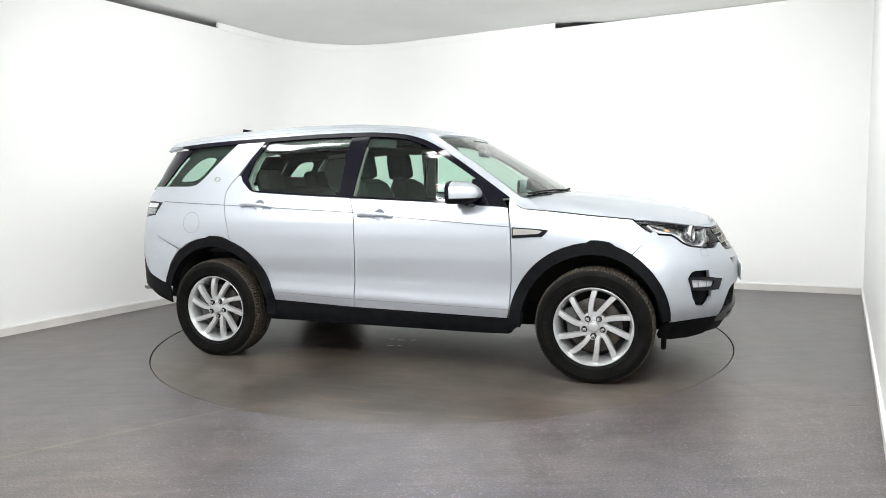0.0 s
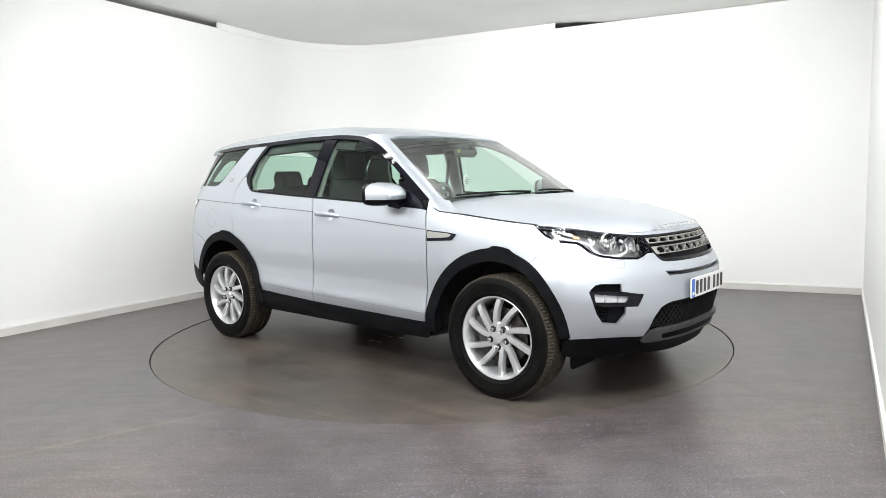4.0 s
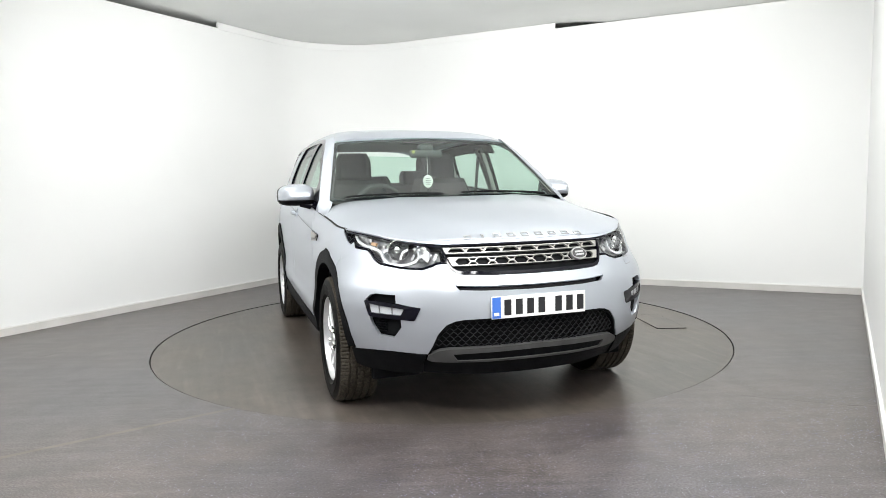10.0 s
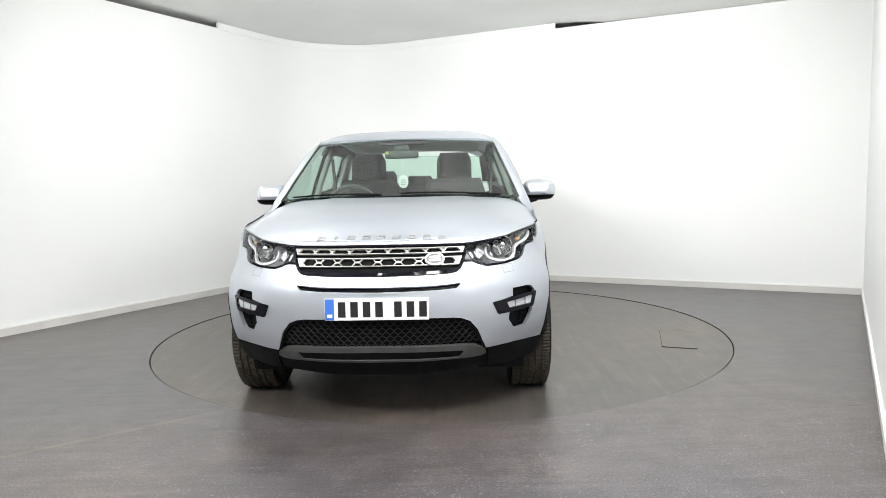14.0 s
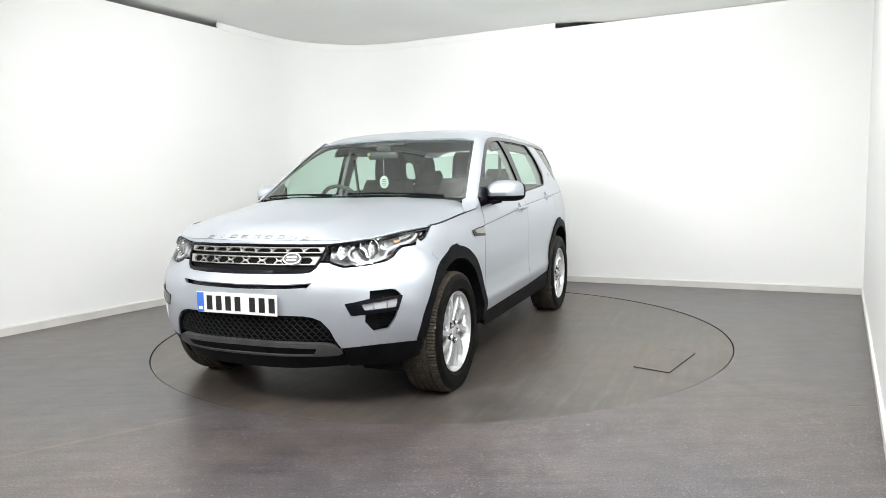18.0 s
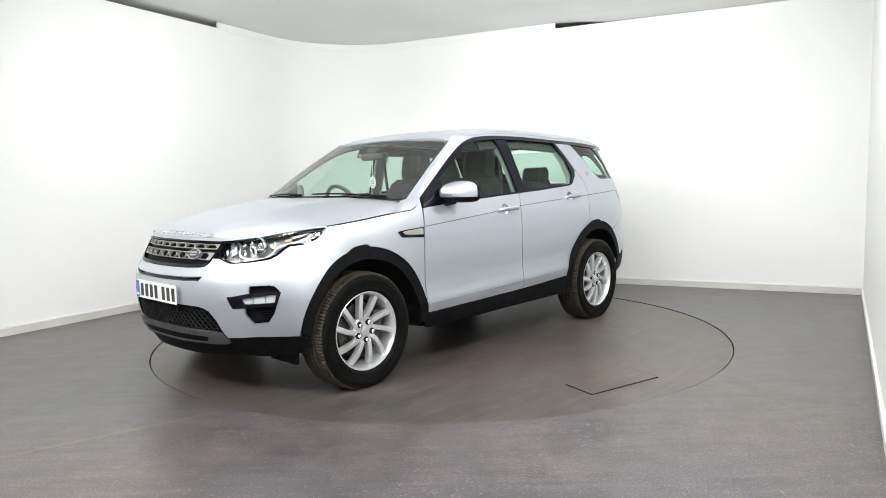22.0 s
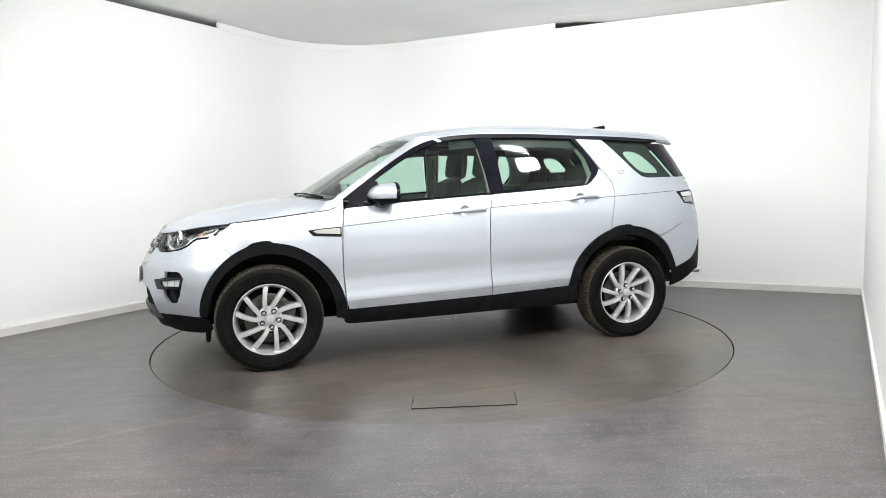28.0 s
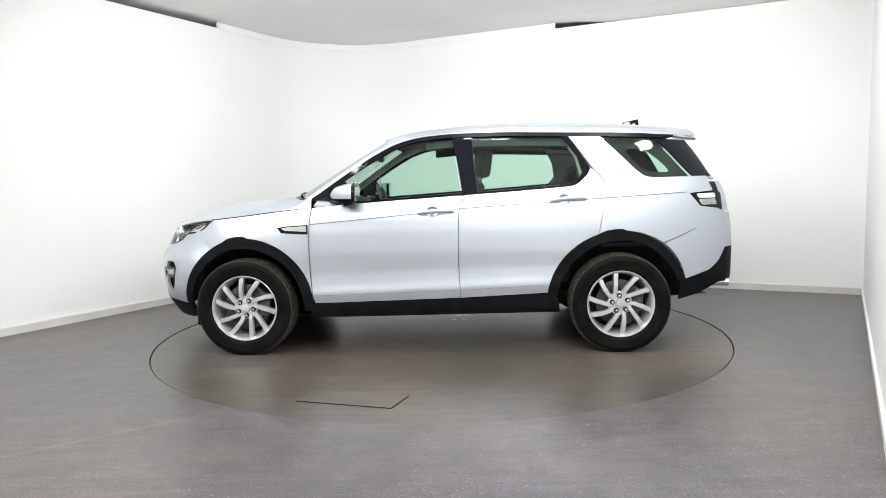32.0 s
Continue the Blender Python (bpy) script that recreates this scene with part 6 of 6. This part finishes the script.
pair("inner_roof_rail", skin(flank(in_t), body, step=0.05, lift=-0.03, thick=0.02), M_SEAT)

dash_prof = [(1.02, 1.110), (0.86, 1.128), (0.70, 1.112), (0.60, 1.06), (0.54, 0.95), (0.56, 0.80), (0.66, 0.60), (0.70, 0.35)]
verts, faces = [], []
for i in range(13):
    y = -0.80 + 1.6 * i / 12
    hump = 0.035 * math.exp(-((y + 0.37) / 0.15) ** 2)
    for x, z in dash_prof:
        verts.append((x - 0.05 * (abs(y) / 0.8) ** 2 * (1 if x > 0.9 else 0), y * (0.97 if x > 0.95 else 1.0), z + (hump if 0.58 < x < 0.9 else 0)))
k = len(dash_prof)
for i in range(12):
    for j in range(k - 1):
        faces.append((i * k + j, i * k + j + 1, i * k + k + j + 1, i * k + k + j))
part("dashboard", from_data(verts, faces), M_DASH, car, "dark grey dashboard")
part("centre_console", block((1.0, 0.20, 0.35), (0.25, 0, 0.55), 0.03), M_DASH, car)

# steering wheel, right-hand drive
tilt = Matrix.Translation((0.46, -0.39, 1.062)) @ Matrix.Rotation(radians(-66), 4, "Y")
ringm = tube([(0.185 * math.cos(2 * math.pi * i / 32), 0.185 * math.sin(2 * math.pi * i / 32), 0) for i in range(32)], 0.016, 8, closed=True)
bmesh.ops.transform(ringm, matrix=tilt, verts=ringm.verts)
st = part("steering_wheel", ringm, M_DASH, car, "dark steering wheel")
for sz, at in (((0.10, 0.15, 0.03), (0, 0, 0)), ((0.035, 0.34, 0.016), (0.0, 0, 0)), ((0.17, 0.035, 0.016), (0.09 * -1, 0, 0))):
    q = block(sz, at, 0.008)
    bmesh.ops.transform(q, matrix=tilt, verts=q.verts)
    part("steering_spoke", q, M_DASH, st)


def seat_back(w, h, d, at, lean):
    """A padded back with bolstered sides."""
    verts, faces = [], []
    nx, nz = 10, 12
    for sidef in (1, -1):
        for i in range(nx + 1):
            u = -1 + 2 * i / nx
            for j in range(nz + 1):
                v = j / nz
                half = w / 2 * (1.0 - 0.22 * max(0, v - 0.72) / 0.28)
                edge = (1 - abs(u) ** 6) ** 0.5 * (1 - abs(2 * v - 1) ** 8) ** 0.5
                bol = 0.03 * math.exp(-((abs(u) - 0.72) / 0.2) ** 2) if sidef > 0 else 0
                verts.append((sidef * (d / 2 * edge + bol * edge), u * half, v * h))
    n1 = (nx + 1) * (nz + 1)
    for sidx in range(2):
        for i in range(nx):
            for j in range(nz):
                a = sidx * n1 + i * (nz + 1) + j
                f = (a, a + nz + 1, a + nz + 2, a + 1)
                faces.append(f if sidx == 0 else f[::-1])
    bm = from_data(verts, faces)
    bmesh.ops.remove_doubles(bm, verts=bm.verts, dist=0.001)
    bmesh.ops.transform(bm, matrix=pose(*at, 0, lean, 0), verts=bm.verts)
    return bm


for y in (0.355, -0.39):
    seat = part("front_seat", seat_back(0.58, 0.68, 0.15, (-0.20, y, 0.62), -14), M_SEAT, car, "charcoal cloth front seat with headrest")
    part("seat_cushion", block((0.52, 0.50, 0.16), (0.06, y, 0.58), 0.05, 3), M_SEAT, seat)
    part("headrest", seat_back(0.30, 0.235, 0.12, (-0.395, y, 1.270), -8), M_SEAT, seat, "charcoal cloth headrest")
    for dy in (-0.06, 0.06):
        part("headrest_post", tube([(-0.375, y + dy, 1.22), (-0.40, y + dy, 1.30)], 0.007, 8), M_CHROME, seat)
bench = part("rear_bench", seat_back(1.30, 0.62, 0.16, (-1.02, 0, 0.66), -18), M_SEAT, car, "charcoal cloth rear bench")
part("bench_cushion", block((0.50, 1.30, 0.18), (-0.80, 0, 0.56), 0.05, 3), M_SEAT, bench)
for y, z in ((0.36, 1.20), (-0.36, 1.20), (0.0, 1.15)):
    part("headrest", seat_back(0.27, 0.17, 0.10, (-1.21, y, z), -12), M_SEAT, bench)
part("boot_floor", block((0.80, 1.2, 0.03), (-1.70, 0, 0.75)), M_DASH, car)
for y in (0.42, -0.42):
    belt = tube([(-0.27, y * 1.62, 1.46), (-0.30, y * 1.58, 1.15), (-0.28, y * 1.5, 0.75)], 0.014, 6)
    part("seat_belt", belt, M_SKID, car, "grey seat belt strap")

# inside mirror with its bracket, hanging tag
rv = part("inside_mirror", block((0.035, 0.25, 0.058), (0.455, -0.02, 1.455), 0.018, 3), M_DASH, car, "dark inside mirror under the windscreen top")
part("mirror_bracket", block((0.07, 0.11, 0.05), (0.435, -0.02, 1.500), 0.02, 3), M_DASH, rv)
part("sensor_box", block((0.08, 0.34, 0.018), (0.395, -0.02, 1.538), 0.008, 2), M_DASH, rv)
tagd = lathe([(0.012, 0.0), (0.012, 0.004), (0.0005, 0.005)], 20)
bmesh.ops.transform(tagd, matrix=Matrix.Translation((0.487, -0.125, 1.468)) @ Matrix.Rotation(radians(-90), 4, "Z"), verts=tagd.verts)
part("round_sticker", tagd, M_GREEN_TAG, rv, "small round yellow-green sticker")
air = lathe([(0.0005, -0.003), (0.036, -0.002), (0.038, 0.0), (0.036, 0.002), (0.0005, 0.003)], 28)
bmesh.ops.scale(air, vec=(1, 1, 1.25), verts=air.verts)
bmesh.ops.transform(air, matrix=Matrix.Translation((0.466, -0.012, 1.255)) @ Matrix.Rotation(radians(-90), 4, "Z"), verts=air.verts)
fresh = part("hanging_tag", air, M_WHITE, car, "white oval air freshener hanging from the inside mirror")
part("tag_string", tube([(0.466, -0.012, 1.30), (0.46, -0.014, 1.43)], 0.002, 5), M_WHITE, fresh)
for i in range(4):
    part("tag_bar", block((0.002, 0.040 - 0.006 * abs(i - 1.5), 0.004), (0.4705, -0.012, 1.275 - 0.014 * i)), M_SKID, fresh)


def turn_at(t):
    """Heading of the turntable in degrees: it turns clockwise at an almost steady pace."""
    return -19.69 - 5.2676 * t + 0.005156 * t * t


def motions():
    """The car and the platform under it turn together."""
    rows_car, rows_disc = [], []
    for i in range(33):
        a = turn_at(i)
        c, s = math.cos(radians(a)), math.sin(radians(a))
        ox, oy = 0.0239, -0.2119
        rows_car.append((float(i), pose(c * ox - s * oy, s * ox + c * oy, -0.003, 0, 0, a)))
        rows_disc.append((float(i), pose(DISC_AT.x, DISC_AT.y, -0.004, 0, 0, a)))
    walk(car, rows_car)
    walk(turntable, rows_disc)


motions()
